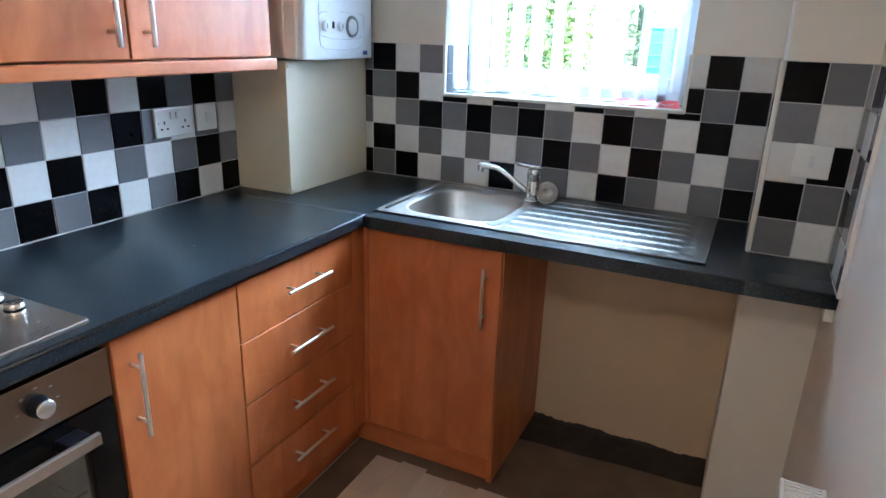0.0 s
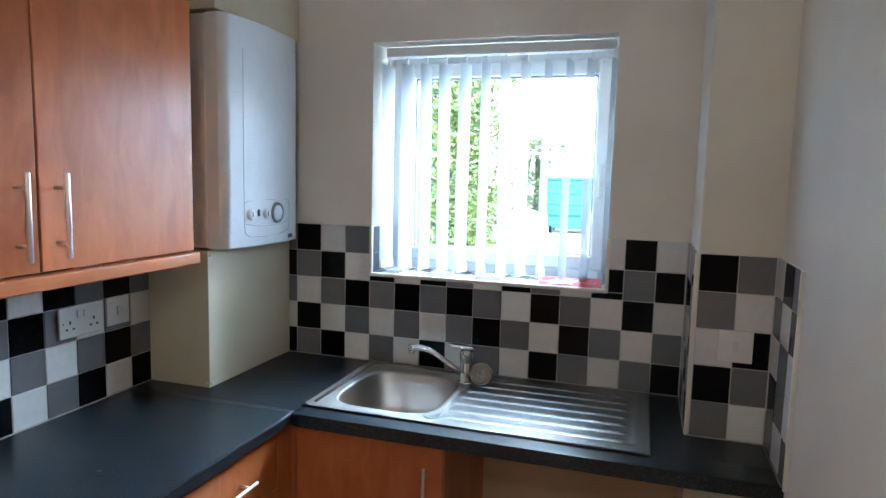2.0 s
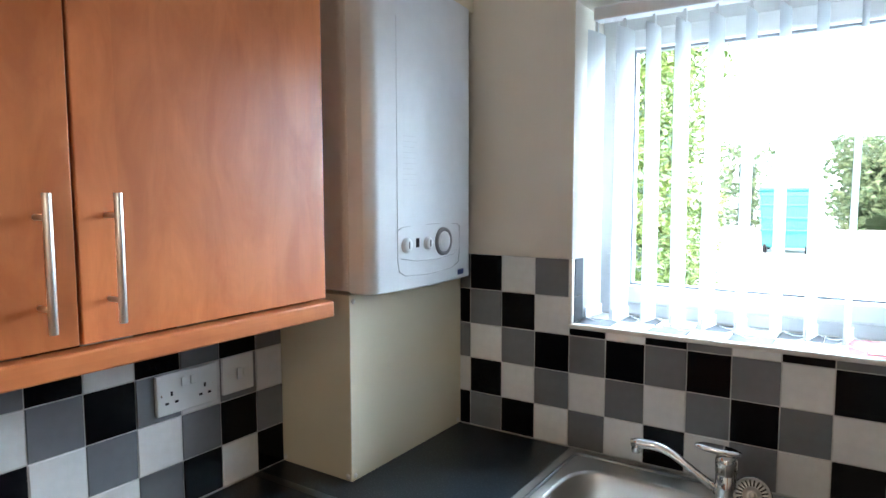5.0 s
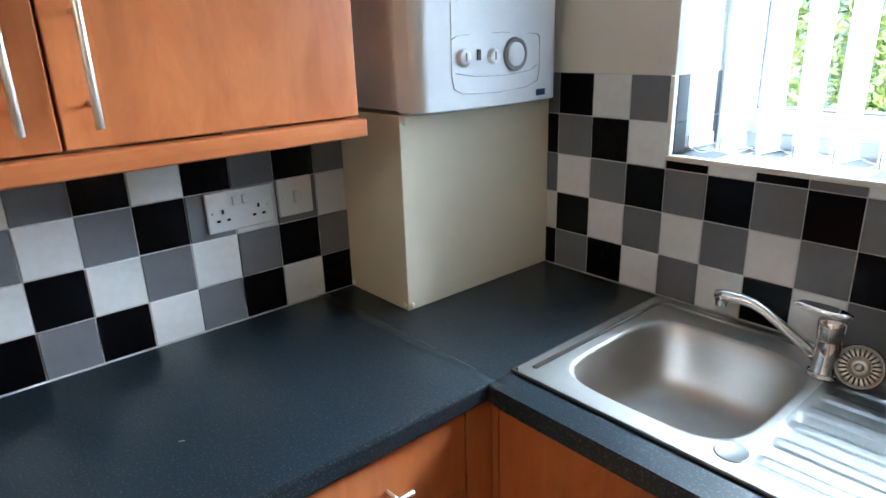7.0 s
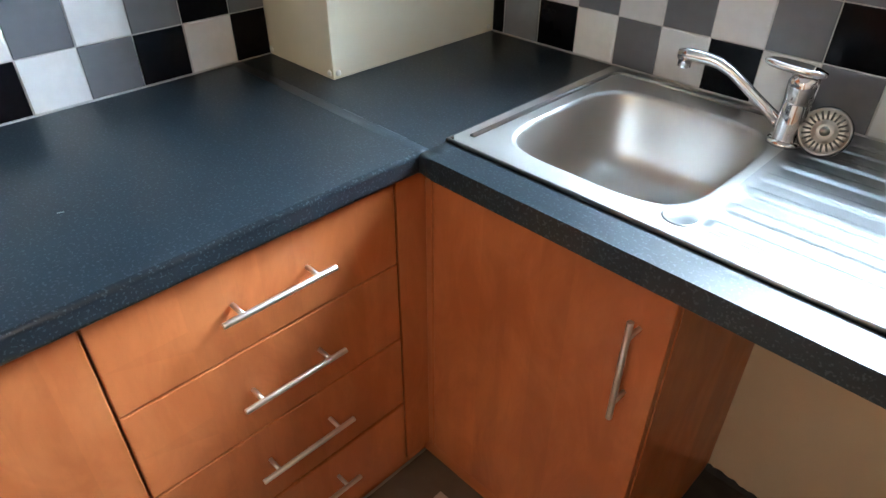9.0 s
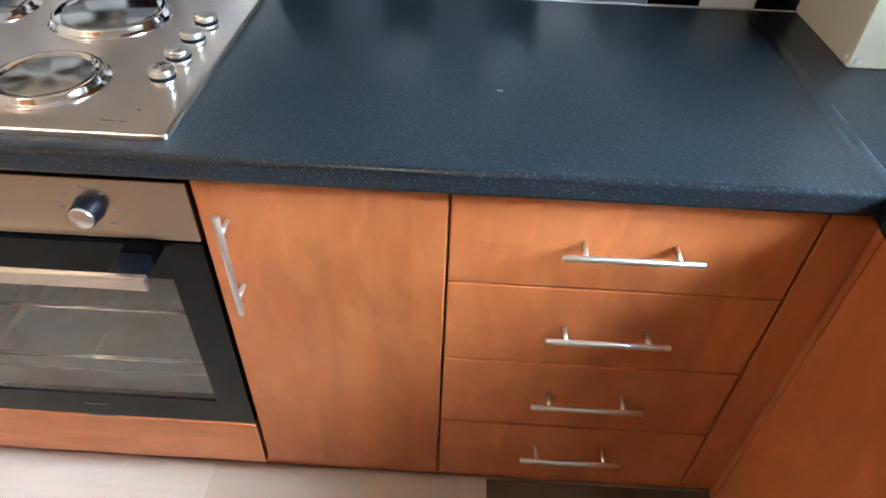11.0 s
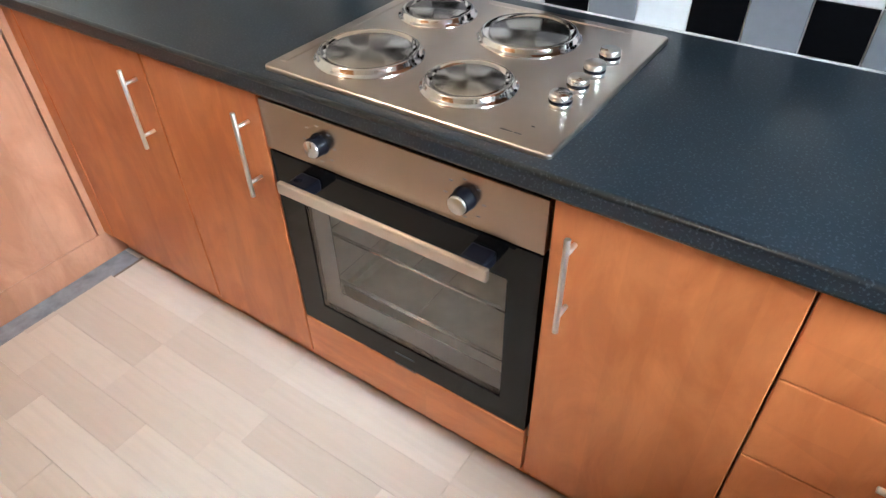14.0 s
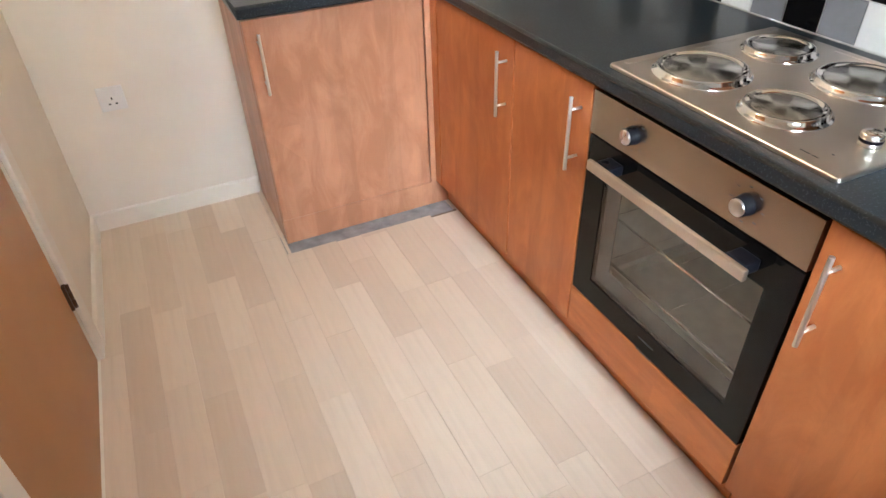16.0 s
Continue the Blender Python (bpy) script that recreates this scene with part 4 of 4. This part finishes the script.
part("lever", lv, CHROME, tap, "flat oval chrome lever")

strainer = thing("sink_strainer", pose(-0.516, 1.949, WT + 0.007, 66, 0, 10), "steel basket strainer leaning beside the tap", "strainer")
SR = 0.0375
part("disc", turned([(0, 0.004), (0.009, 0.005), (0.0145, 0.004), (0.017, 0.0025), (0.032, 0.0020), (0.0345, 0.0045), (0.0365, 0.0045), (SR, 0.002), (0.0365, 0.0), (0, 0.0)], 40, (0, SR, 0)), STRAINER, strainer, "round steel strainer disc")
part("knob", turned([(0.004, 0.004), (0.004, 0.012), (0.0075, 0.014), (0.0075, 0.018), (0, 0.019)], 20, (0, SR, 0)), STRAINER, strainer)
part("gasket", turned([(SR - 0.001, 0.0005), (SR + 0.0012, 0.0), (SR + 0.0012, -0.0025), (0, -0.0025)], 36, (0, SR, 0)), BLACKPLASTIC, strainer, "black rubber seal")
for k in range(22):
    a = 2 * math.pi * k / 22
    sl = box(0.0185, 0.0315, -0.0017, 0.0017, 0.0016, 0.0032)
    bmesh.ops.transform(sl, matrix=pose(0, SR, 0) @ pose(0, 0, 0, 0, 0, math.degrees(a)), verts=sl.verts[:])
    part("slot", sl, BLACKPLASTIC, strainer)


# ---- hob ----
HX0, HX1, HY0, HY1 = -1.490, -0.999, 0.062, 0.627
hob = thing("hob", pose(0, 0, WT), "stainless steel electric hob with four covered plates", "hob")
b = box(HX0, HX1, HY0, HY1, 0.0005, 0.009)
bmesh.ops.bevel(b, geom=[e for e in b.edges if abs(e.verts[0].co.z - e.verts[1].co.z) > 0.005], offset=0.010, segments=4, affect="EDGES", profile=0.5)
bmesh.ops.bevel(b, geom=[e for e in b.edges if all(v.co.z > 0.005 for v in e.verts)], offset=0.004, segments=3, affect="EDGES", profile=0.5)
part("plate_top", b, HOBSTEEL, hob, "brushed steel hob top")
for x0, x1, y in ((HX0 + 0.02, HX1 - 0.03, HY0 + 0.022),):
    part("pressed_bead", box(x0, x1, y - 0.006, y + 0.006, 0.0085, 0.0105, 0.001), HOBSTEEL, hob)
part("pressed_bead", box(HX0 + 0.014, HX0 + 0.026, 0.25, 0.56, 0.0085, 0.0105, 0.001), HOBSTEEL, hob)
for x, y, r in ((-1.130, 0.200, 0.101), (-1.122, 0.416, 0.083), (-1.352, 0.404, 0.099), (-1.362, 0.190, 0.081)):
    h = part("hotplate", turned([(r, 0.0), (r, 0.0018), (r - 0.001, 0.0030), (r - 0.0055, 0.0050), (r - 0.0060, 0.0056), (r - 0.0085, 0.0118), (r - 0.0095, 0.0134), (r - 0.0115, 0.0142), (r - 0.0140, 0.0142), (r - 0.0150, 0.0137), (r - 0.0225, 0.0112), (r - 0.0235, 0.0100)], 64, (x, y, 0.009)), PLATERIM, hob, "polished rim of a plate cover")
    ob = part("plate_cover", turned([(r - 0.0225, -0.003), (r - 0.0228, 0.0006), (r - 0.0245, 0.0012), (0.004, 0.0018), (0, 0.0018)], 64), PLATE, h, "spun steel plate cover")
    ob.location = (x, y, 0.0192)
for x in (-1.138, -1.202, -1.266, -1.330):
    k = part("control_knob", turned([(0, 0.0), (0.0185, 0.0), (0.0185, 0.007), (0.0175, 0.0075), (0.0175, 0.013), (0.0185, 0.0135), (0.0180, 0.021), (0.016, 0.023), (0, 0.0232)], 30, (x, 0.573, 0.009)), SATIN, hob, "satin knob with a dark band")
    part("band", turned([(0.0178, 0.0077), (0.0187, 0.0077), (0.0187, 0.0132), (0.0178, 0.0132)], 30, (x, 0.573, 0.009)), BLACKPLASTIC, k)
for y, w in ((0.530, 0.020), (0.553, 0.012)):
    part("mark_bar", box(-1.030, -1.0275, y, y + w, 0.009, 0.0093), DIMMARK, hob)
part("mark_bar", box(-1.060, -1.057, 0.566, 0.571, 0.009, 0.0093), DIMMARK, hob)


# ---- oven ----
OY0, OY1, OZ0, OZM, OZ1 = 0.044, 0.640, 0.234, 0.696, 0.803
oven = thing("oven", pose(FX, OY0, 0, 0, 0, LEFT), "built-in electric oven with steel panel and black glass door", "oven")
OW = OY1 - OY0
part("case", slab([0.0, 0.05, OW - 0.05, OW], [0.03, 0.48, 0.54], OZ0, OZM - 0.02, [(1, 0)]), ENAMEL, oven, "dark enamel oven cavity")
part("cavity_floor", box(0.05, OW - 0.05, 0.03, 0.48, OZ0, OZ0 + 0.05), ENAMEL, oven)
part("cavity_roof", box(0.05, OW - 0.05, 0.03, 0.48, OZM - 0.07, OZM - 0.02), ENAMEL, oven)
panel = part("control_panel", box(0.0, OW, 0.0, 0.03, OZM + 0.003, OZ1, 0.002), PANELSTEEL, oven, "brushed steel control panel")
DIAL = pose(0, 0, 0, 90)
for x in (0.145, 0.452):
    k = part("control_knob", turned([(0.021, 0.0), (0.021, 0.003), (0.0195, 0.005), (0.0185, 0.0195), (0.0175, 0.021), (0, 0.021)], 32, (x, 0.0, 0.752), DIAL), BLACKPLASTIC, oven, "black control knob")
    part("cap", turned([(0.0165, 0.0200), (0.0168, 0.0240), (0.0155, 0.0258), (0, 0.0262)], 32, (x, 0.0, 0.752), DIAL), SATIN, k, "satin steel knob cap")
    for a in range(0, 360, 45):
        mk = box(-0.0035, 0.0035, -0.0006, 0.0003, -0.001, 0.001)
        bmesh.ops.transform(mk, matrix=pose(x + 0.036 * math.cos(radians(a)), 0, 0.752 + 0.036 * math.sin(radians(a))), verts=mk.verts[:])
        part("dial_mark", mk, GREYLINE, panel)
WX_A, WX_B, WZ_A, WZ_B = 0.070, OW - 0.062, 0.300, 0.618
dr = part("oven_door", upright([0.002, WX_A, WX_B, OW - 0.002], [OZ0, WZ_A, WZ_B, OZM - 0.003], 0.002, 0.024, [(1, 1)], lambda u, w, t: (u, t, w)), BLACKGLASS, oven, "black glass oven door")
part("glass_window", box(WX_A - 0.003, WX_B + 0.003, 0.004, 0.008, WZ_A - 0.003, WZ_B + 0.003), GLASS, dr, "clear oven window")
part("inner_glass_border", upright([WX_A, WX_A + 0.048, WX_B - 0.004, WX_B], [WZ_A, WZ_A + 0.052, WZ_B - 0.004, WZ_B], 0.0205, 0.0225, [(1, 1)], lambda u, w, t: (u, t, w)), INNERBAND, dr, "grey printed border of the inner glass")
hd = part("handle", box(0.066, OW - 0.071, -0.052, -0.040, 0.645, 0.670, 0.003), SATINBAR, dr, "flat satin steel door handle")
for x0 in (0.082, OW - 0.130):
    b = box(x0, x0 + 0.048, -0.040, 0.002, 0.644, 0.670, 0.004)
    part("bracket", b, BLACKPLASTIC, hd, "black handle bracket")
for q, w in ((0.268, 0.05), (0.230, 0.055)):
    part("mark_bar", box(OW / 2 - w / 2, OW / 2 + w / 2, 0.0012, 0.0022, q, q + 0.003), DIMMARK, dr)


def rack(z):
    b = tube([(0.058, 0.048, z), (OW - 0.058, 0.048, z)], 0.0030, 8)
    tube([(0.058, 0.062, z - 0.012), (OW - 0.058, 0.062, z - 0.012)], 0.0026, 8, bm=b)
    tube([(0.07, 0.42, z), (OW - 0.07, 0.42, z)], 0.0026, 8, bm=b)
    for k in range(3):
        x = 0.075 + (OW - 0.15) * k / 2
        tube([(x, 0.06, z), (x, 0.42, z)], 0.0008, 6, bm=b)
    return b


part("oven_rack", rack(0.352), CHROME, oven, "chrome wire oven rack")
part("oven_rack", rack(0.490), CHROME, oven, "chrome wire oven rack")
tray = upright([0.075, 0.09, OW - 0.09, OW - 0.075], [0.07, 0.085, 0.40, 0.41], 0.290, 0.318, [(1, 1)], lambda u, w, t: (u, w, t))
box(0.075, OW - 0.075, 0.07, 0.41, 0.285, 0.291, bm=tray)
part("oven_tray", tray, ENAMEL, oven, "dark enamel oven tray")
below = thing("oven_filler", pose(FX, OY0, 0, 0, 0, LEFT), "cherry filler panel and plinth below the oven", "filler panel")
part("panel", box(0.001, OW - 0.001, 0.0, 0.019, KICK - 0.006, OZ0 - 0.004, 0.002), WOOD_X, below)
part("plinth", box(0.0, OW, 0.050, 0.066, 0.0, KICK + 0.02), WOOD_X, below)


# ---- sockets and switches ----
def pin_slots(parent, x, z, k=1.0):
    for dx, dz, w, h in ((0, 0.011, 0.0045, 0.009), (-0.011, -0.008, 0.0075, 0.0048), (0.011, -0.008, 0.0075, 0.0048)):
        part("pin_slot", box(x + dx - w / 2, x + dx + w / 2, -0.0102, -0.0088, z + dz - h / 2, z + dz + h / 2), BLACKPLASTIC, parent)


def wall_plate(m, w, label, sockets, category, rockers=(), fuse=False):
    t = thing("wall_socket" if sockets else "fused_switch", m, label, category)
    part("faceplate", box(-w / 2, w / 2, -0.009, 0.0, -0.043, 0.043, 0.003, 3), SOCKETWHITE, t)
    for x in sockets:
        pin_slots(t, x, -0.010)
    for x in rockers:
        part("rocker", box(x - 0.007, x + 0.007, -0.013, -0.0085, 0.011, 0.031, 0.002), SOCKETWHITE, t, "white rocker switch")
    for x in (-w / 2 + 0.012, w / 2 - 0.012):
        part("screw", turned([(0, 0.0012), (0.0028, 0.0008), (0.003, 0)], 12, (x, -0.0088, 0.0), pose(0, 0, 0, 90)), SATIN, t)
    if fuse:
        part("rocker", box(-0.006, 0.006, -0.013, -0.0085, -0.014, 0.014, 0.002), FAINT, t, "pale grey rocker switch")
        part("fuse_holder", box(0.012, 0.026, -0.0105, -0.0085, -0.008, 0.010, 0.001), SOCKETWHITE, t)
    return t


wall_plate(pose(XL + 0.0068, 1.350, 1.113, 0, 0, 90), 0.147, "white double wall socket on the chequered tiles", (-0.040, 0.040), "socket", (-0.011, 0.011))
wall_plate(pose(XL + 0.0068, 1.481, 1.117, 0, 0, 90), 0.086, "white fused switch on the chequered tiles", (), "switch", (), True)
wall_plate(pose(0.215, PY - 0.0068, 1.117), 0.086, "white fused switch on the pier tiles", (), "switch", (), True)
wall_plate(pose(0.053, YS, 0.498, 0, 0, 180), 0.086, "white single wall socket low on the end wall", (0.0,), "socket", (0.018,))


# ---- radiator ----
rad = thing("radiator", LEAN @ pose(XR + 0.006, 0.988, 0.133), "cream panel radiator with a slotted top grille", "radiator")
RL, RH = -0.36, 0.565
b = bmesh.new()
for k in range(19):
    y = RL * k / 18
    for dy, dx in ((0.0, -0.098), (RL / 18 * 0.3, -0.098), (RL / 18 * 0.5, -0.092), (RL / 18 * 0.8, -0.092)):
        if k < 18 or dy == 0.0:
            for z in (0.0, RH - 0.03):
                b.verts.new((dx, y + dy, z))
b.verts.ensure_lookup_table()
for k in range(0, len(b.verts) - 2, 2):
    b.faces.new((b.verts[k], b.verts[k + 2], b.verts[k + 3], b.verts[k + 1]))
bmesh.ops.solidify(b, geom=b.faces[:], thickness=0.004)
part("front_panel", b, GLOSS, rad, "ribbed cream front panel")
part("back_panel", box(-0.045, -0.035, RL, 0.0, 0.0, RH - 0.03, 0.002), GLOSS, rad)
for y0, y1 in ((-0.002, 0.0), (RL, RL + 0.002)):
    part("side_cover", box(-0.100, -0.032, y0, y1, 0.005, RH), GLOSS, rad)
gr = part("top_grille", box(-0.101, -0.094, RL, 0.001, RH - 0.012, RH + 0.002, 0.002), GLOSS, rad)
part("grille_edge", box(-0.038, -0.031, RL, 0.001, RH - 0.012, RH + 0.002, 0.002), GLOSS, gr)
for k in range(41):
    y = -0.004 + (RL + 0.008) * k / 40
    part("grille_bar", box(-0.095, -0.037, y - 0.0028, y + 0.0028, RH - 0.006, RH + 0.001), GLOSS, gr)
for y in (-0.12, RL + 0.12):
    part("bracket", box(-0.036, 0.0, y - 0.015, y + 0.015, 0.10, 0.45), GLOSS, rad)
part("valve_pipe", rod((-0.065, 0.02, -0.13), (-0.065, 0.02, 0.03), 0.0075, 14), GLOSS, rad)
part("valve", tube([(-0.065, 0.02, 0.03), (-0.065, 0.02, 0.045), (-0.065, 0.0, 0.045)], 0.011, 12), CHROME, rad)

# worktop end support under the side wall tiles
bat = whole("worktop_batten", box(XR - 0.022, XR - 0.0005, EY + 0.012, PY - 0.002, wz0 - 0.034, wz0 - 0.0005, 0.002), GLOSS, "cream batten carrying the worktop end", "batten")

# unseen ceiling fitting, added to go with the warm fill light
lamp = thing("fill_lamp_fitting", pose(-0.20, -0.45, ZC), "white round lamp fitting added out of view around the warm fill light", "lamp")
part("base", turned([(0, 0.0), (0.14, 0.0), (0.14, -0.03), (0.135, -0.05), (0.125, -0.05), (0.125, -0.03), (0, -0.03)], 40), GLOSS, lamp)


# ---- outside ----
b = bmesh.new()
prof = [(2.42, -0.25), (3.2, 0.0), (11.0, 0.66), (16.0, 0.82), (60.0, 1.0), (900.0, 1.2)]
rows_ = [[b.verts.new((x, y, z)) for x in (-900.0, -20.0, 0.0, 20.0, 900.0)] for y, z in prof]
rows_.insert(0, [b.verts.new((x, -900.0, -0.3)) for x in (-900.0, -20.0, 0.0, 20.0, 900.0)])
for a, c in zip(rows_, rows_[1:]):
    for k in range(4):
        b.faces.new((a[k], a[k + 1], c[k + 1], c[k]))
structure("ground", b, CONCRETE, "pale concrete yard rising gently from the house", "ground")


def glow_material():
    n = Nodes("bright_overcast_sky", 1.0)
    n.color((0.8, 0.8, 0.8))
    n.put(n.b, "Emission Color", (0.77, 0.90, 1.0, 1))
    n.put(n.b, "Emission Strength", SKY_GLOW)
    return n.mat


b = bmesh.new()
back = [[b.verts.new((90.0 * math.sin(radians(a)) - 0.5, 90.0 * math.cos(radians(a)), z)) for z in (1.0, 40.0, 95.0)] for a in range(-64, 65, 16)]
for p, q in zip(back, back[1:]):
    for k in range(2):
        b.faces.new((p[k], p[k + 1], q[k + 1], q[k]))
structure("backdrop", b, glow_material(), "bright white overcast sky beyond the yard", "sky")


def leaf_cloud(inside, count, bounds, size, seed):
    """Many small bent leaves scattered where inside(p) allows, thicker towards the skin."""
    rnd = random.Random(seed)
    verts, faces = [], []
    while len(faces) < 2 * count:
        p = Vector((rnd.uniform(*bounds[0]), rnd.uniform(*bounds[1]), rnd.uniform(*bounds[2])))
        if not inside(p):
            continue
        q = Euler((rnd.uniform(0, 6.3), rnd.uniform(0, 6.3), rnd.uniform(0, 6.3))).to_quaternion()
        s = size * rnd.uniform(0.6, 1.3)
        k = len(verts)
        verts += [p + q @ Vector(c) for c in ((0, -s, 0), (0.42 * s, 0, 0.15 * s), (0, s, 0), (-0.42 * s, 0, 0.15 * s))]
        faces += [(k, k + 1, k + 2), (k, k + 2, k + 3)]
    me = bpy.data.meshes.new("leaves")
    me.from_pydata([tuple(v) for v in verts], [], faces)
    return me


def hedge(name, x0, x1, y0, y1, z0, z1, count, size, mat_, label, seed, wob):
    ob = thing(name, pose((x0 + x1) / 2, (y0 + y1) / 2, z0), label, "hedge")
    hx, hy, hz = (x1 - x0) / 2, (y1 - y0) / 2, z1 - z0

    def inside(p):
        w = wob * noise.noise(p * 1.3 + Vector((seed, 0, 0))) + 0.4 * wob * noise.noise(p * 4.0)
        d = min(hx - abs(p.x), hy - abs(p.y), hz - p.z) + w
        return 0.0 < d < 0.34 and noise.noise(p * 3.1) > -0.42

    # solid dark box inside the leaves paints the shade of the depth
    part("core", box(-hx + 0.30, hx - 0.30, -hy + 0.30, hy - 0.30, 0.0, hz - 0.30, 0.1), SHADELEAF, ob, "dark core standing in for shade between the leaves")
    me = leaf_cloud(inside, count, ((-hx - 0.2, hx + 0.2), (-hy - 0.2, hy + 0.2), (0.0, hz + 0.2)), size, seed)
    me.materials.append(mat_)
    leaves = new("foliage", me)
    leaves.parent = ob
    tagged(leaves, kind="stuff")
    n = max(2, int(max(hx, hy) * 2.2))
    for k in range(n):
        f = (k + 0.5) / n * 2 - 1
        px, py = (f * hx * 0.9, 0.0) if hx > hy else (0.0, f * hy * 0.9)
        part("trunk", tube([(px, py, -0.1), (px + 0.04, py, hz * 0.4), (px - 0.03, py + 0.03, hz * 0.85)], [0.05, 0.035, 0.012], 8), TWIG, ob)
    return ob


hedge("tall_hedge", -3.1, -1.52, 3.4, 7.3, 0.0, 3.5, 60000, 0.032, LEAF, "tall green conifer hedge beside the yard", 3, 0.16)
hedge("shrub_row", -0.95, 7.5, 15.2, 16.8, 0.78, 2.5, 22000, 0.075, LEAF2, "row of dense green shrubs behind the yard", 7, 0.42)
hedge("low_shrub", -3.0, -2.1, 15.4, 16.3, 0.78, 2.4, 1300, 0.075, LEAF2, "sparse pale shrub behind the yard", 9, 0.5)

waste = thing("wheelie_bin", pose(-1.30, 11.2, 0.655), "teal plastic wheelie bin standing in the yard", "bin")
b = box(-0.37, 0.37, -0.34, 0.34, 0.08, 0.90)
for v in b.verts:
    if v.co.z < 0.5:
        v.co.x *= 0.86
        v.co.y *= 0.84
bmesh.ops.bevel(b, geom=b.edges[:], offset=0.03, segments=2, affect="EDGES", profile=0.5)
part("body", b, TEAL, waste)
part("lid", box(-0.385, 0.385, -0.37, 0.37, 0.90, 0.96, 0.03), TEAL, waste)
for z in (0.32, 0.50, 0.68, 0.82):
    part("rib", box(-0.352, 0.352, -0.345, -0.31, z, z + 0.03, 0.008), TEAL, waste)
for x in (-0.27, 0.27):
    for y in (-0.24, 0.24):
        part("wheel", rod((x - 0.025, y, 0.07), (x + 0.025, y, 0.07), 0.075, 20, bev=0.01), BLACKPLASTIC, waste)


# ---- vinyl planks ----
PW = 0.0945
rnd = random.Random(11)
PLANK_MESHES = {}


def plank_mesh(w, length):
    key = (round(w, 3), round(length, 3))
    if key not in PLANK_MESHES:
        e = 0.0003
        b = box(e, w - e, e, length - e, -0.006, 0.0)
        PLANK_MESHES[key] = mesh_of("plank", b, PLANK)
    return PLANK_MESHES[key]


END_JOINTS = {0: -0.53, 1: -0.72, 2: -0.31, 3: -0.59, 4: -0.39, 5: -0.20, 6: -0.075, 7: -0.31, 8: -0.52, 9: -0.215}
for r in range(14):
    x1 = XR - r * PW
    x0 = x1 - (PW if r < 13 else 0.112)
    south = YS if x1 > -0.30 else UY + rnd.uniform(0.060, 0.070)
    north = 1.532 + 0.007 * math.sin(r * 1.9) if r < 13 else 1.10
    joint = END_JOINTS.get(r, -0.4)
    cuts = [joint]
    while cuts[-1] < north:
        cuts.append(round(cuts[-1] + rnd.choice((0.36, 0.42, 0.48, 0.54)), 3))
    while cuts[0] > south:
        cuts.insert(0, round(cuts[0] - rnd.choice((0.36, 0.42, 0.48, 0.54)), 3))
    for a, c in zip(cuts, cuts[1:]):
        a, c = max(a, south), min(c, north)
        if c - a < 0.02:
            continue
        ob = new("plank", plank_mesh(x1 - x0, c - a))
        ob.parent = floor
        ob.location = (x0, a, rnd.uniform(-0.0002, 0.0002))
ob = new("plank", plank_mesh(0.0125, UY + 0.06 - YS))
ob.parent = floor
ob.location = (RET + 0.003, YS, 0.0)
